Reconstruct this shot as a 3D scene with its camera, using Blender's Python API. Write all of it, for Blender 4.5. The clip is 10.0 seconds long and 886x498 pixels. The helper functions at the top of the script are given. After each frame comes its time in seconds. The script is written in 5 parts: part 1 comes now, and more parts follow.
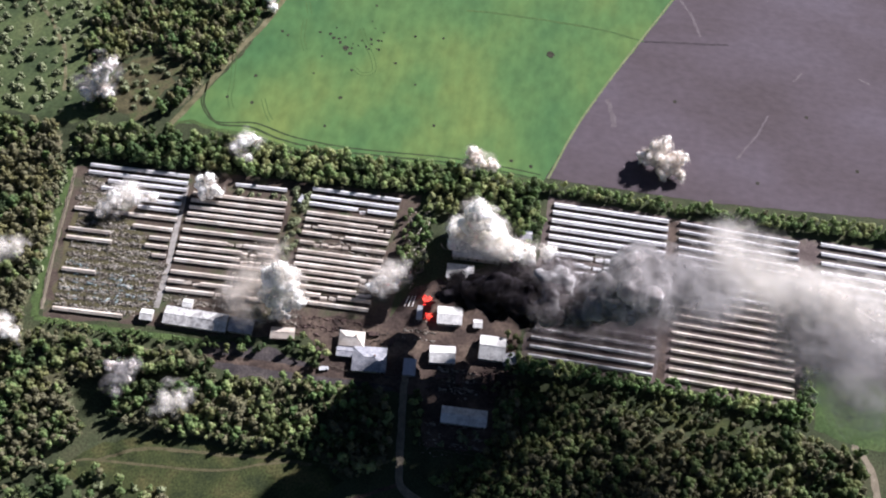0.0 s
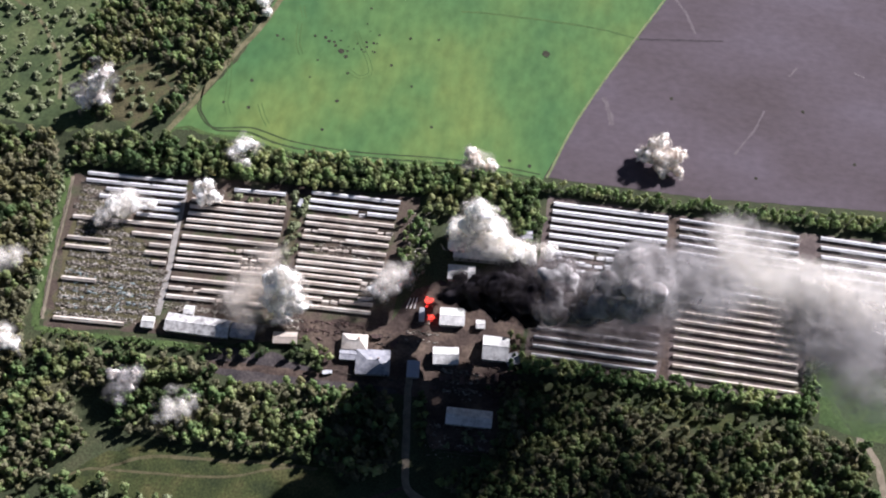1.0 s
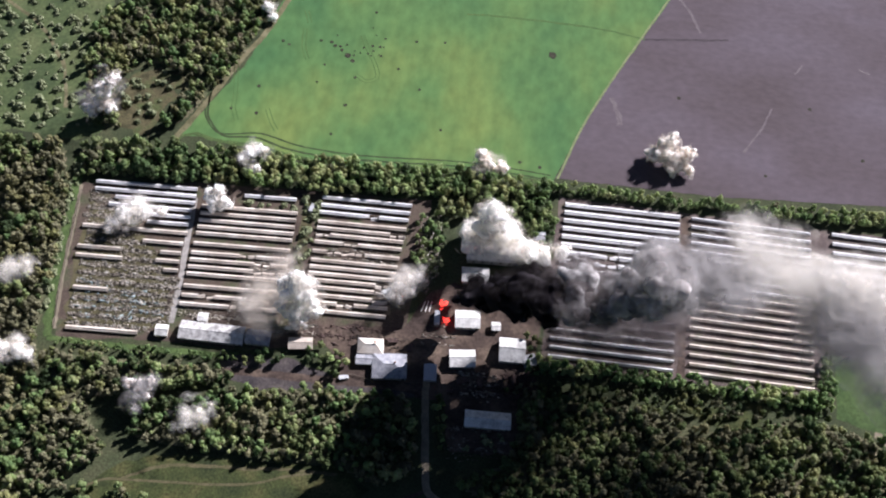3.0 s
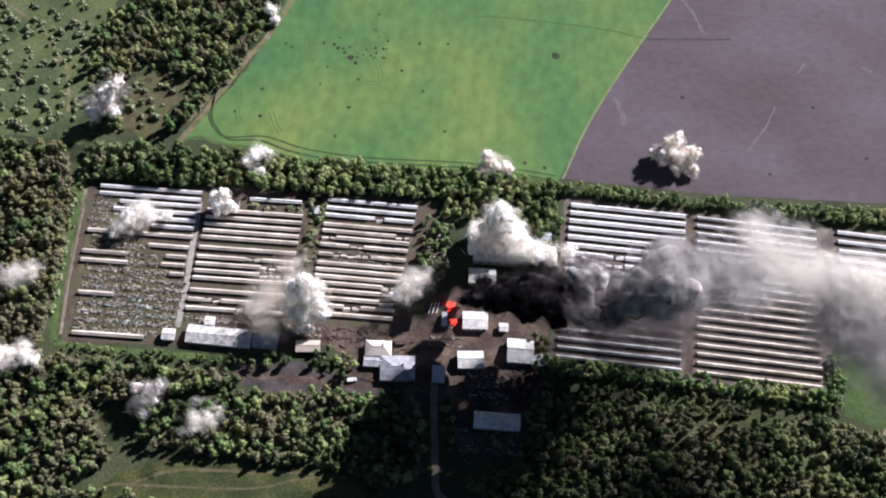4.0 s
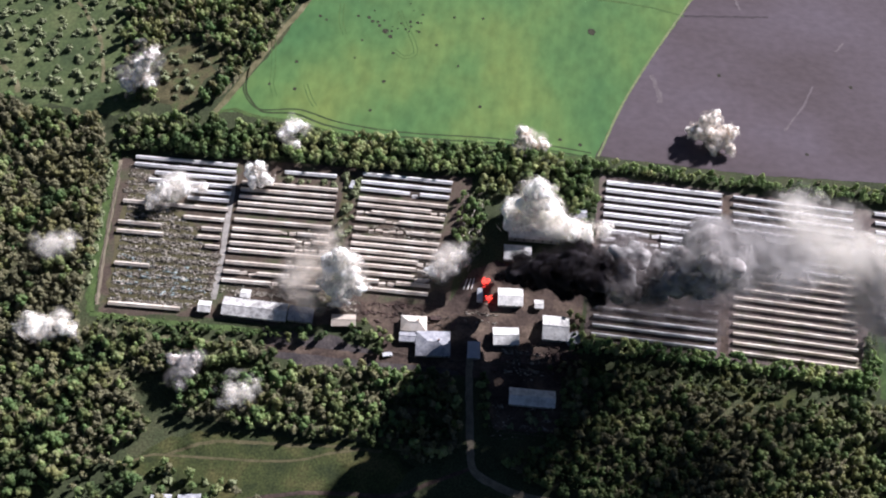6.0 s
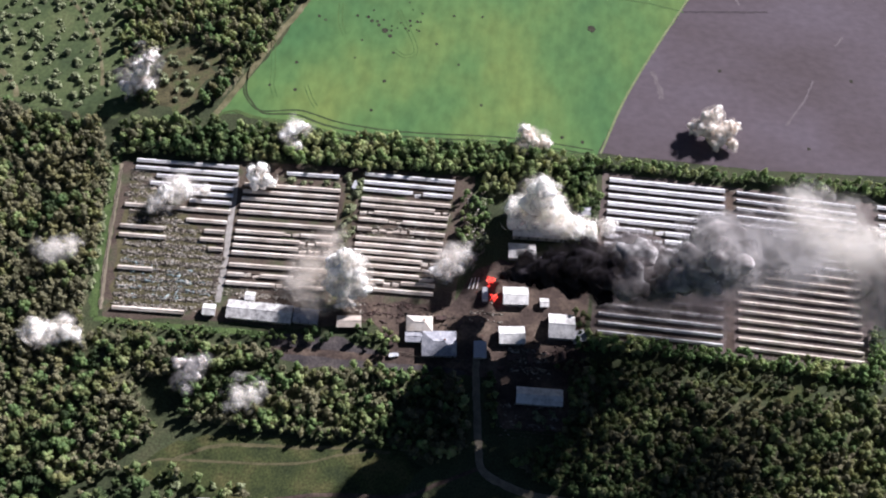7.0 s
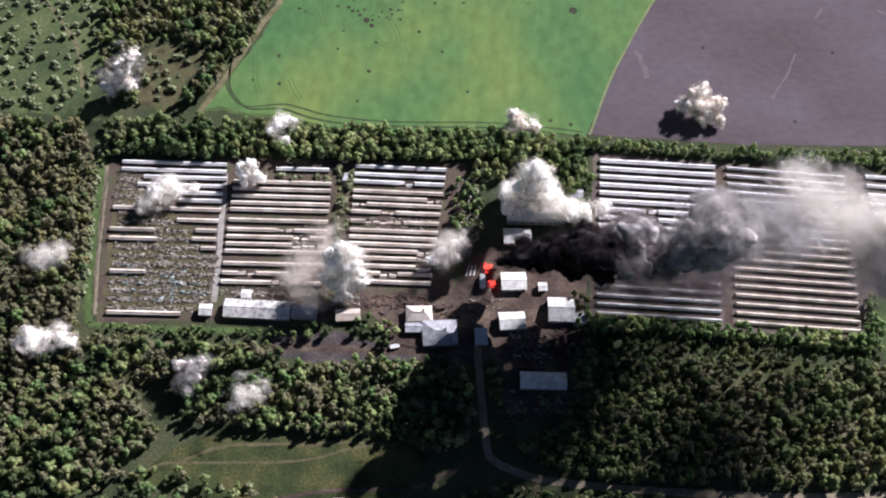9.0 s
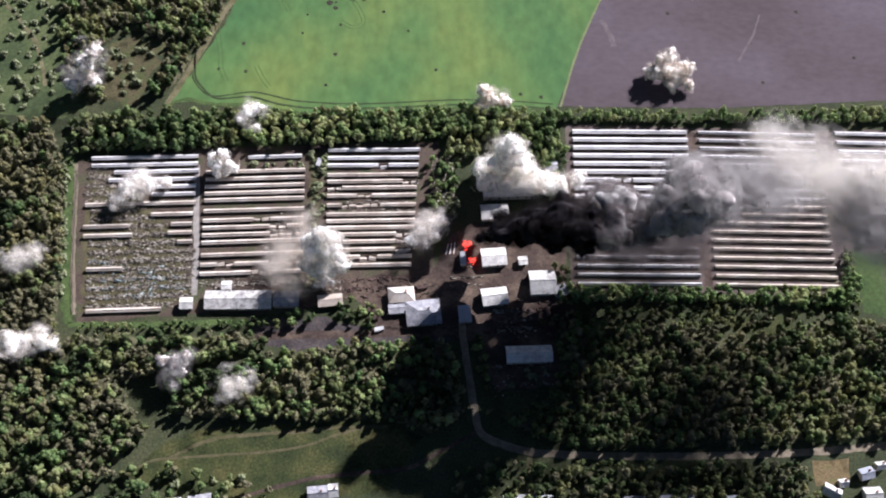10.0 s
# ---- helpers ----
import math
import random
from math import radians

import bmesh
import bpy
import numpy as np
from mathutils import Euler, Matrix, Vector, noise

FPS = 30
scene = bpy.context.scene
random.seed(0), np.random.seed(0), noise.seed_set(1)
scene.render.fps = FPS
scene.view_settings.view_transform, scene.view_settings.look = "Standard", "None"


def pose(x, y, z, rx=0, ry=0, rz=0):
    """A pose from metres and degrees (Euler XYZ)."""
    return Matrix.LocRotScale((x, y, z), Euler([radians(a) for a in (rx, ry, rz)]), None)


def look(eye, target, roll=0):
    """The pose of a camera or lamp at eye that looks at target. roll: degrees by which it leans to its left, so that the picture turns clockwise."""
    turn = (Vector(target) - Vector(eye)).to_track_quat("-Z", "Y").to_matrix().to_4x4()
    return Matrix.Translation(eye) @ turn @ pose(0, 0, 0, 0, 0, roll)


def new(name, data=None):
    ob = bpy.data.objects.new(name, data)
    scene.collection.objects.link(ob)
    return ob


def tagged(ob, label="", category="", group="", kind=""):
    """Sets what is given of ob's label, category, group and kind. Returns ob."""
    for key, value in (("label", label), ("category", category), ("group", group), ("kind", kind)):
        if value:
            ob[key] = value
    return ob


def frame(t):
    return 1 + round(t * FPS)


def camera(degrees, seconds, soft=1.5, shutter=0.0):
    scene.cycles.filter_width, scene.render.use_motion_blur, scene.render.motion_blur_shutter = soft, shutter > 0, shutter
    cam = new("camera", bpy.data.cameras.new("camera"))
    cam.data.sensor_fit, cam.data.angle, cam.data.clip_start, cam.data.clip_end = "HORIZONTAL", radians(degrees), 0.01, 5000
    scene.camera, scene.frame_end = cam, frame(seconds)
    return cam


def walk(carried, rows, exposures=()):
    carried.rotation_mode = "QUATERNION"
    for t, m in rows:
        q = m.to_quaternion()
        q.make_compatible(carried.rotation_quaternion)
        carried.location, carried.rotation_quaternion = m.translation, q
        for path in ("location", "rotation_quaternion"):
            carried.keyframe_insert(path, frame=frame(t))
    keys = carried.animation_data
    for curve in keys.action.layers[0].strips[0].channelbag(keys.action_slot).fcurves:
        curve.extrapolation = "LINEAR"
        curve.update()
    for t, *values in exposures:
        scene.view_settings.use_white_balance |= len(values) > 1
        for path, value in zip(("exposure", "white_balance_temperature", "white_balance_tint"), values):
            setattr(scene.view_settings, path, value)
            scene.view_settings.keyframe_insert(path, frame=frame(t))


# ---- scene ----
cam = camera(46.9, 10.0, soft=2.05)
PATH = [
    (0, (-31.189, -261.852, 412.314), (-31.261, -260.892, 410.561), 6.2),
    (0.5, (-33.395, -262.516, 411.63), (-33.458, -261.552, 409.879), 6.1),
    (1, (-35.365, -262.961, 411.076), (-35.421, -261.993, 409.327), 5.9),
    (1.5, (-39.136, -263.762, 410.188), (-39.176, -262.789, 408.44), 6.2),
    (2, (-41.865, -264.182, 409.879), (-41.895, -263.207, 408.133), 6.3),
    (2.5, (-44.82, -265.035, 408.94), (-44.85, -264.055, 407.197), 6.3),
    (4, (-53.071, -266.689, 406.587), (-53.09, -265.698, 404.85), 6.3),
    (4.5, (-56.324, -266.472, 406.204), (-56.33, -265.48, 404.467), 6.5),
    (5, (-59.417, -268.028, 404.969), (-59.426, -267.051, 403.224), 6.6),
    (5.2, (-60.553, -267.949, 405.037), (-60.572, -266.977, 403.289), 6.56),
    (5.5, (-62.258, -267.831, 405.139), (-62.292, -266.878, 403.381), 6.5),
    (7, (-70.611, -267.247, 403.768), (-70.624, -266.3, 402.007), 6.6),
    (7.5, (-73.457, -267.036, 403.131), (-73.461, -266.087, 401.37), 6.7),
    (8, (-77.246, -267.331, 402.264), (-77.215, -266.377, 400.507), 7.1),
    (8.5, (-79.554, -267.303, 401.426), (-79.515, -266.346, 399.67), 7.1),
    (9, (-82.555, -267.6, 400.587), (-82.504, -266.665, 398.82), 7.4),
    (9.2, (-83.011, -267.490, 400.501), (-82.956, -266.565, 398.728), 7.40),
    (9.5, (-83.695, -267.325, 400.371), (-83.634, -266.429, 398.584), 7.4),
    (10, (-86.716, -267.692, 399.426), (-86.603, -266.79, 397.645), 7.7),
]
walk(cam, [(t, look(eye, target, roll)) for t, eye, target, roll in PATH],
     exposures=[(0, 0.89, 5950, 17), (5, 0.87, 5950, 17), (10, 0.85, 5950, 18)])

# ---- daylight ----
SUN_AZ, SUN_EL = radians(46), radians(35)      # from +x towards +y
toward_sun = Vector((math.cos(SUN_EL) * math.cos(SUN_AZ), math.cos(SUN_EL) * math.sin(SUN_AZ), math.sin(SUN_EL)))
world = bpy.data.worlds.new("sky")
scene.world = world
world.use_nodes = True
sky = world.node_tree.nodes.new("ShaderNodeTexSky")
sky.sky_type, sky.sun_disc = "NISHITA", False
sky.air_density, sky.dust_density, sky.ozone_density = 1.0, 0.3, 2.5
sky.sun_elevation, sky.sun_rotation = SUN_EL, math.pi / 2 - SUN_AZ
back = world.node_tree.nodes["Background"]
back.inputs["Strength"].default_value = 0.02
world.node_tree.links.new(sky.outputs[0], back.inputs["Color"])
sun = new("sun", bpy.data.lights.new("sun", "SUN"))
sun.data.energy, sun.data.angle, sun.data.color = 5.0, radians(0.5), (1.0, 0.96, 0.92)
sun.matrix_world = look((0, 0, 300), Vector((0, 0, 300)) - toward_sun)


scene.cycles.transparent_max_bounces = 48


# ---- materials ----
def mat(name, ramp, scale=0.3, fine=3.0, rough=0.9, bump=0.0, bump_scale=4.0, spread=0.0, island=0.0, single=0.0,
        stretch=(1, 1, 1), metal=0.0, ramp_at=None, leafy=0.0):
    """Noise-driven colour ramp in world metres; spread, island, single: brightness variation by fine noise, mesh island, object."""
    m = bpy.data.materials.new(name)
    m.use_nodes = True
    nt = m.node_tree
    n, l = nt.nodes, nt.links
    bsdf = n["Principled BSDF"]
    bsdf.inputs["Roughness"].default_value = rough
    bsdf.inputs["Metallic"].default_value = metal
    bsdf.inputs["Specular IOR Level"].default_value = 0.25
    geo = n.new("ShaderNodeNewGeometry")
    mp = n.new("ShaderNodeMapping")
    mp.inputs["Scale"].default_value = stretch
    l.new(geo.outputs["Position"], mp.inputs["Vector"])
    big = n.new("ShaderNodeTexNoise")
    big.inputs["Scale"].default_value, big.inputs["Detail"].default_value = scale, 5
    l.new(mp.outputs[0], big.inputs["Vector"])
    cr = n.new("ShaderNodeValToRGB")
    els = cr.color_ramp.elements
    spots = ramp_at or [0.34 + 0.34 * i / max(1, len(ramp) - 1) for i in range(len(ramp))]
    while len(els) < len(ramp):
        els.new(0.5)
    for e, c, at in zip(els, ramp, spots):
        e.position, e.color = at, (*c, 1)
    l.new(big.outputs["Fac"], cr.inputs["Fac"])
    col = cr.outputs["Color"]

    def vary(socket, amount, col):
        rng = n.new("ShaderNodeMapRange")
        rng.inputs["To Min"].default_value, rng.inputs["To Max"].default_value = 1 - amount, 1 + amount
        l.new(socket, rng.inputs["Value"])
        mul = n.new("ShaderNodeVectorMath")
        mul.operation = "SCALE"
        l.new(col, mul.inputs[0])
        l.new(rng.outputs[0], mul.inputs["Scale"])
        return mul.outputs[0]

    if spread:
        small = n.new("ShaderNodeTexNoise")
        small.inputs["Scale"].default_value, small.inputs["Detail"].default_value = fine, 4
        l.new(mp.outputs[0], small.inputs["Vector"])
        wide = n.new("ShaderNodeMapRange")
        wide.inputs["From Min"].default_value, wide.inputs["From Max"].default_value = 0.3, 0.7
        l.new(small.outputs["Fac"], wide.inputs["Value"])
        col = vary(wide.outputs[0], spread, col)
    if island:
        col = vary(geo.outputs["Random Per Island"], island, col)
    if single:
        info = n.new("ShaderNodeObjectInfo")
        col = vary(info.outputs["Random"], single, col)
    l.new(col, bsdf.inputs["Base Color"])
    if bump:
        tex = n.new("ShaderNodeTexNoise")
        tex.inputs["Scale"].default_value, tex.inputs["Detail"].default_value = bump_scale, 4
        l.new(mp.outputs[0], tex.inputs["Vector"])
        bp = n.new("ShaderNodeBump")
        bp.inputs["Strength"].default_value, bp.inputs["Distance"].default_value = bump, 0.3
        l.new(tex.outputs["Fac"], bp.inputs["Height"])
        l.new(bp.outputs[0], bsdf.inputs["Normal"])
    if leafy:
        thin, mix = n.new("ShaderNodeBsdfTranslucent"), n.new("ShaderNodeMixShader")
        l.new(col, thin.inputs["Color"])
        mix.inputs["Fac"].default_value = leafy
        l.new(bsdf.outputs[0], mix.inputs[1])
        l.new(thin.outputs[0], mix.inputs[2])
        l.new(mix.outputs[0], n["Material Output"].inputs["Surface"])
    return m


def glow(name, colour, strength):
    m = bpy.data.materials.new(name)
    m.use_nodes = True
    b = m.node_tree.nodes["Principled BSDF"]
    b.inputs["Base Color"].default_value = (*colour, 1)
    b.inputs["Emission Color"].default_value = (*colour, 1)
    b.inputs["Emission Strength"].default_value = strength
    return m


def smoke_mat(name, dark, light, scale=0.15, through_it=0.5, airy=False):
    """Matt smoke that lets part of its light through."""
    m = bpy.data.materials.new(name)
    m.use_nodes = True
    n, l = m.node_tree.nodes, m.node_tree.links
    n.remove(n["Principled BSDF"])
    geo, tex, cr = n.new("ShaderNodeNewGeometry"), n.new("ShaderNodeTexNoise"), n.new("ShaderNodeValToRGB")
    tex.inputs["Scale"].default_value, tex.inputs["Detail"].default_value = scale, 5
    l.new(geo.outputs["Position"], tex.inputs["Vector"])
    for e, c, at in zip(cr.color_ramp.elements, (dark, light), (0.35, 0.65)):
        e.position, e.color = at, (*c, 1)
    l.new(tex.outputs["Fac"], cr.inputs["Fac"])
    if airy:
        a, b, mix = n.new("ShaderNodeBsdfDiffuse"), n.new("ShaderNodeBsdfTranslucent"), n.new("ShaderNodeMixShader")
        for q in (a, b):
            l.new(cr.outputs["Color"], q.inputs["Color"])
        mix.inputs["Fac"].default_value = through_it
        l.new(a.outputs[0], mix.inputs[1])
        l.new(b.outputs[0], mix.inputs[2])
    else:
        mix = n.new("ShaderNodeBsdfPrincipled")
        l.new(cr.outputs["Color"], mix.inputs["Base Color"])
        mix.inputs["Roughness"].default_value, mix.inputs["Specular IOR Level"].default_value = 1.0, 0.0
        mix.inputs["Subsurface Weight"].default_value, mix.inputs["Subsurface Scale"].default_value = 1.0, through_it
        mix.inputs["Subsurface Radius"].default_value = (1.0, 1.0, 1.0)
    last = mix
    if airy:
        thick, rag, wide, mul = n.new("ShaderNodeAttribute"), n.new("ShaderNodeTexNoise"), n.new("ShaderNodeMapRange"), n.new("ShaderNodeMath")
        thick.attribute_name = "smoke_thickness"
        rag.inputs["Scale"].default_value, rag.inputs["Detail"].default_value, rag.inputs["Roughness"].default_value = 0.24, 5, 0.58
        l.new(geo.outputs["Position"], rag.inputs["Vector"])
        for key, value in (("From Min", 0.38), ("From Max", 0.62), ("To Min", 0.3), ("To Max", 1.25)):
            wide.inputs[key].default_value = value
        l.new(rag.outputs["Fac"], wide.inputs["Value"])
        mul.operation, mul.use_clamp = "MULTIPLY", True
        l.new(thick.outputs["Fac"], mul.inputs[0])
        l.new(wide.outputs[0], mul.inputs[1])
        clear, last = n.new("ShaderNodeBsdfTransparent"), n.new("ShaderNodeMixShader")
        l.new(mul.outputs[0], last.inputs["Fac"])
        l.new(clear.outputs[0], last.inputs[1])
        l.new(mix.outputs[0], last.inputs[2])
    l.new(last.outputs[0], n["Material Output"].inputs["Surface"])
    return m


GRASS = mat("grass", [(0.034, 0.042, 0.02), (0.05, 0.06, 0.028), (0.07, 0.07, 0.036)], 0.06, 1.2, 0.95, 0.6, 2.0, spread=0.45)
MEADOW = mat("meadow_grass", [(0.022, 0.03, 0.012), (0.045, 0.055, 0.018), (0.085, 0.078, 0.03)], 0.075, 1.0, 0.95, 0.6, 2.0, spread=0.45)
VERGE = mat("bright_verge_grass", [(0.05, 0.08, 0.026), (0.085, 0.125, 0.04)], 0.15, 1.2, 0.95, 0.5, 2.0, spread=0.35)
SHRUB = mat("pale_shrub_leaves", [(0.13, 0.15, 0.075), (0.22, 0.24, 0.135)], 0.3, 1.2, 0.8, spread=0.3, island=0.4, single=0.2)
LAWN = mat("lush_grass", [(0.046, 0.066, 0.028), (0.072, 0.096, 0.038), (0.10, 0.118, 0.05)], 0.05, 0.6, 0.95, 0.5, 2.0, spread=0.3)
DAMP = mat("damp_grass", [(0.035, 0.062, 0.02), (0.055, 0.088, 0.028), (0.075, 0.105, 0.036)], 0.05, 0.6, 0.95, 0.5, 2.0, spread=0.3)
DRY = mat("dry_trodden_grass", [(0.075, 0.068, 0.032), (0.115, 0.10, 0.055)], 0.3, 1.5, 0.95, spread=0.3)
HEADLAND = mat("flattened_crop", [(0.032, 0.05, 0.02), (0.055, 0.07, 0.03)], 0.2, 1.5, 0.95, spread=0.3)
CROP = mat("young_crop", [(0.058, 0.134, 0.048), (0.088, 0.165, 0.052), (0.142, 0.195, 0.054)], 0.017, 0.2, 0.95, 0.15, 2.5, spread=0.16, stretch=(1, 0.6, 1), ramp_at=[0.36, 0.52, 0.68])
PLOUGH = mat("ploughed_soil", [(0.08, 0.062, 0.066), (0.098, 0.078, 0.088), (0.114, 0.094, 0.11)], 0.02, 0.35, 0.95, 0.12, 1.2, spread=0.1, stretch=(0.6, 1, 1))
PALE_GRASS = mat("pale_verge_grass", [(0.14, 0.175, 0.075), (0.20, 0.22, 0.11)], 0.2, 1.5, 0.95, spread=0.3)
SOIL = mat("dry_earth", [(0.04, 0.028, 0.024), (0.078, 0.055, 0.044), (0.15, 0.11, 0.082)], 0.075, 0.7, 0.95, 0.25, 1.5, spread=0.35)
SCRUB = mat("brown_scrub_ground", [(0.045, 0.042, 0.02), (0.09, 0.078, 0.04), (0.065, 0.08, 0.03)], 0.16, 1.2, 0.95, 0.6, 1.5, spread=0.45)
DAMP_SOIL = mat("damp_dark_earth", [(0.035, 0.03, 0.032), (0.06, 0.05, 0.05), (0.09, 0.075, 0.07)], 0.12, 1.0, 0.9, 0.25, 1.5, spread=0.35)
UNDERGROWTH = mat("tangled_undergrowth", [(0.05, 0.06, 0.028), (0.10, 0.10, 0.052), (0.14, 0.12, 0.075)], 0.1, 1.1, 0.95, 0.8, 1.6, spread=0.45)
DIRT = mat("dirt_road", [(0.095, 0.09, 0.045), (0.145, 0.13, 0.07), (0.205, 0.185, 0.11)], 0.15, 1.5, 0.95, 0.4, 3.0, spread=0.3)
SANDY = mat("sandy_plot", [(0.10, 0.075, 0.035), (0.17, 0.125, 0.065), (0.10, 0.11, 0.04)], 0.25, 1.5, 0.95, spread=0.35)
PALE = mat("pale_track", [(0.17, 0.14, 0.10), (0.26, 0.22, 0.16)], 0.3, 2.0, 0.95, spread=0.25)
CONCRETE = mat("worn_concrete", [(0.24, 0.22, 0.20), (0.36, 0.335, 0.31)], 0.3, 2.0, 0.9, spread=0.25)
RUT = mat("wheel_rut", [(0.058, 0.112, 0.036), (0.085, 0.135, 0.042)], 0.3, 2.0, 0.95, spread=0.2)
WEST_FLOOR = mat("grassy_trodden_ground", [(0.058, 0.042, 0.034), (0.094, 0.07, 0.054), (0.07, 0.08, 0.04)], 0.1, 1.5, 0.95, spread=0.45)
FLOORING = mat("trodden_ground", [(0.085, 0.064, 0.06), (0.135, 0.105, 0.095), (0.105, 0.095, 0.065)], 0.1, 1.5, 0.95, spread=0.4)
LEAF = mat("green_foliage", [(0.06, 0.09, 0.038), (0.14, 0.18, 0.07), (0.27, 0.27, 0.115)], 0.085, 0.9, 0.75, spread=0.22, island=0.18, single=0.2, leafy=0.5, ramp_at=[0.38, 0.5, 0.64])
LEAF_PALE = mat("fresh_foliage", [(0.14, 0.22, 0.085), (0.27, 0.355, 0.14), (0.41, 0.43, 0.21)], 0.085, 0.9, 0.75, spread=0.2, island=0.18, single=0.25, leafy=0.5, ramp_at=[0.38, 0.5, 0.64])
TWIG = mat("brown_twigs", [(0.17, 0.165, 0.095), (0.27, 0.255, 0.155), (0.27, 0.255, 0.12)], 0.075, 0.9, 0.85, spread=0.22, island=0.2, leafy=0.45, ramp_at=[0.38, 0.5, 0.64])
BARK = mat("bark", [(0.05, 0.035, 0.025), (0.09, 0.065, 0.045)], 2.0, 6.0, 0.9, spread=0.3)
ROOF_WHITE = mat("weathered_white_sheet", [(0.60, 0.58, 0.58), (0.72, 0.70, 0.70), (0.80, 0.79, 0.80)], 0.12, 1.6, 0.6, spread=0.12, single=0.12)
ROOF_TAN = mat("weathered_tan_sheet", [(0.48, 0.405, 0.34), (0.62, 0.54, 0.465), (0.75, 0.685, 0.615)], 0.12, 1.6, 0.7, spread=0.15, single=0.16)
BOARD = mat("old_boards", [(0.09, 0.075, 0.06), (0.16, 0.13, 0.10)], 0.8, 5.0, 0.85, spread=0.25, single=0.2)
METAL_ROOF = mat("grey_metal_roof", [(0.36, 0.38, 0.44), (0.44, 0.46, 0.52)], 0.2, 2.0, 0.5, spread=0.12, single=0.05)
PALE_ROOF = mat("pale_sheet_roof", [(0.50, 0.48, 0.46), (0.70, 0.68, 0.65), (0.82, 0.80, 0.77)], 0.35, 2.0, 0.55, spread=0.2, single=0.08)
DUSTY_ROOF = mat("dusty_sheet_roof", [(0.34, 0.32, 0.31), (0.56, 0.54, 0.52), (0.74, 0.72, 0.70)], 0.5, 2.5, 0.7, spread=0.25, single=0.05)
SLATE = mat("grey_slate_sheets", [(0.24, 0.24, 0.27), (0.34, 0.34, 0.37), (0.45, 0.44, 0.46)], 0.45, 2.2, 0.7, spread=0.3, single=0.1)
PLASTER = mat("pale_plaster", [(0.42, 0.39, 0.34), (0.55, 0.51, 0.45)], 0.5, 3.0, 0.9, spread=0.15)
BRICK = mat("old_brick", [(0.24, 0.12, 0.085), (0.33, 0.18, 0.13)], 0.8, 4.0, 0.9, spread=0.2)
PANE = mat("dark_glass", [(0.02, 0.025, 0.03), (0.03, 0.035, 0.04)], 1, 1, 0.15)
TEAL = mat("faded_teal_sheet", [(0.16, 0.22, 0.22), (0.32, 0.38, 0.38)], 0.4, 2.0, 0.7, spread=0.25, island=0.4)
RUBBLE = mat("mixed_rubble", [(0.11, 0.09, 0.07), (0.24, 0.21, 0.17), (0.40, 0.37, 0.33)], 0.6, 2.0, 0.9, spread=0.3, island=0.75)
CHAR = mat("charred_wood", [(0.012, 0.011, 0.012), (0.04, 0.034, 0.03)], 0.8, 3.0, 0.95, spread=0.3, island=0.5)
WHITE_SMOKE = smoke_mat("white_smoke", (0.95, 0.89, 0.81), (0.99, 0.96, 0.90), 0.2, 6.0)
DUST = smoke_mat("beige_dust", (0.66, 0.58, 0.51), (0.86, 0.80, 0.73), 0.15, 3.0)
ASHY_WHITE = smoke_mat("ashen_white_smoke", (0.62, 0.57, 0.54), (0.86, 0.81, 0.76), 0.15, 4.0)
ASHY = smoke_mat("ashen_dust", (0.42, 0.365, 0.33), (0.66, 0.59, 0.53), 0.15, 3.0)
GREY_SMOKE = smoke_mat("grey_smoke", (0.205, 0.178, 0.174), (0.42, 0.385, 0.37), 0.07, 6.0)
DARK_SMOKE = smoke_mat("dark_grey_smoke", (0.11, 0.103, 0.104), (0.4, 0.38, 0.372), 0.08, 5.0)
BLACK_SMOKE = smoke_mat("black_smoke", (0.007, 0.006, 0.008), (0.032, 0.028, 0.031), 0.08, 0.8)
WHITE_WISP = smoke_mat("white_smoke_wisp", (0.95, 0.89, 0.82), (0.99, 0.95, 0.89), through_it=0.5, airy=True)
DUST_WISP = smoke_mat("beige_dust_wisp", (0.76, 0.68, 0.59), (0.9, 0.83, 0.75), through_it=0.4, airy=True)
GREY_WISP = smoke_mat("grey_smoke_wisp", (0.36, 0.34, 0.335), (0.58, 0.55, 0.54), through_it=0.35, airy=True)
DARK_WISP = smoke_mat("dark_smoke_wisp", (0.11, 0.088, 0.092), (0.32, 0.285, 0.275), 0.08, through_it=0.35, airy=True)
BLACK_WISP = smoke_mat("black_smoke_wisp", (0.012, 0.010, 0.012), (0.035, 0.03, 0.03), through_it=0.35, airy=True)
WISP = {WHITE_SMOKE.name: WHITE_WISP, DUST.name: DUST_WISP, ASHY.name: GREY_WISP, ASHY_WHITE.name: DUST_WISP, GREY_SMOKE.name: GREY_WISP, DARK_SMOKE.name: DARK_WISP, BLACK_SMOKE.name: BLACK_WISP}
FLAME = glow("flame", (1.0, 0.05, 0.035), 1.2)
FLAME_CORE = glow("flame_core", (1.0, 0.10, 0.055), 1.5)
PAINT = mat("vehicle_paint", [(0.5, 0.5, 0.52), (0.6, 0.6, 0.62)], 0.5, 2, 0.4, spread=0.05, single=0.2)
RUBBER = mat("tyre_rubber", [(0.015, 0.015, 0.015), (0.03, 0.03, 0.03)], 2, 5, 0.9)
RUST = mat("rusty_metal", [(0.05, 0.033, 0.03), (0.11, 0.07, 0.06)], 1, 5, 0.8, spread=0.3, island=0.3)


# ---- mesh tools ----
def link_mesh(name, verts, faces, material, parent=None, label=""):
    me = bpy.data.meshes.new(name)
    me.from_pydata([tuple(v) for v in verts], [], [tuple(f) for f in faces])
    me.materials.append(material)
    ob = new(name, me)
    ob.parent = parent
    return tagged(ob, label) if label else ob


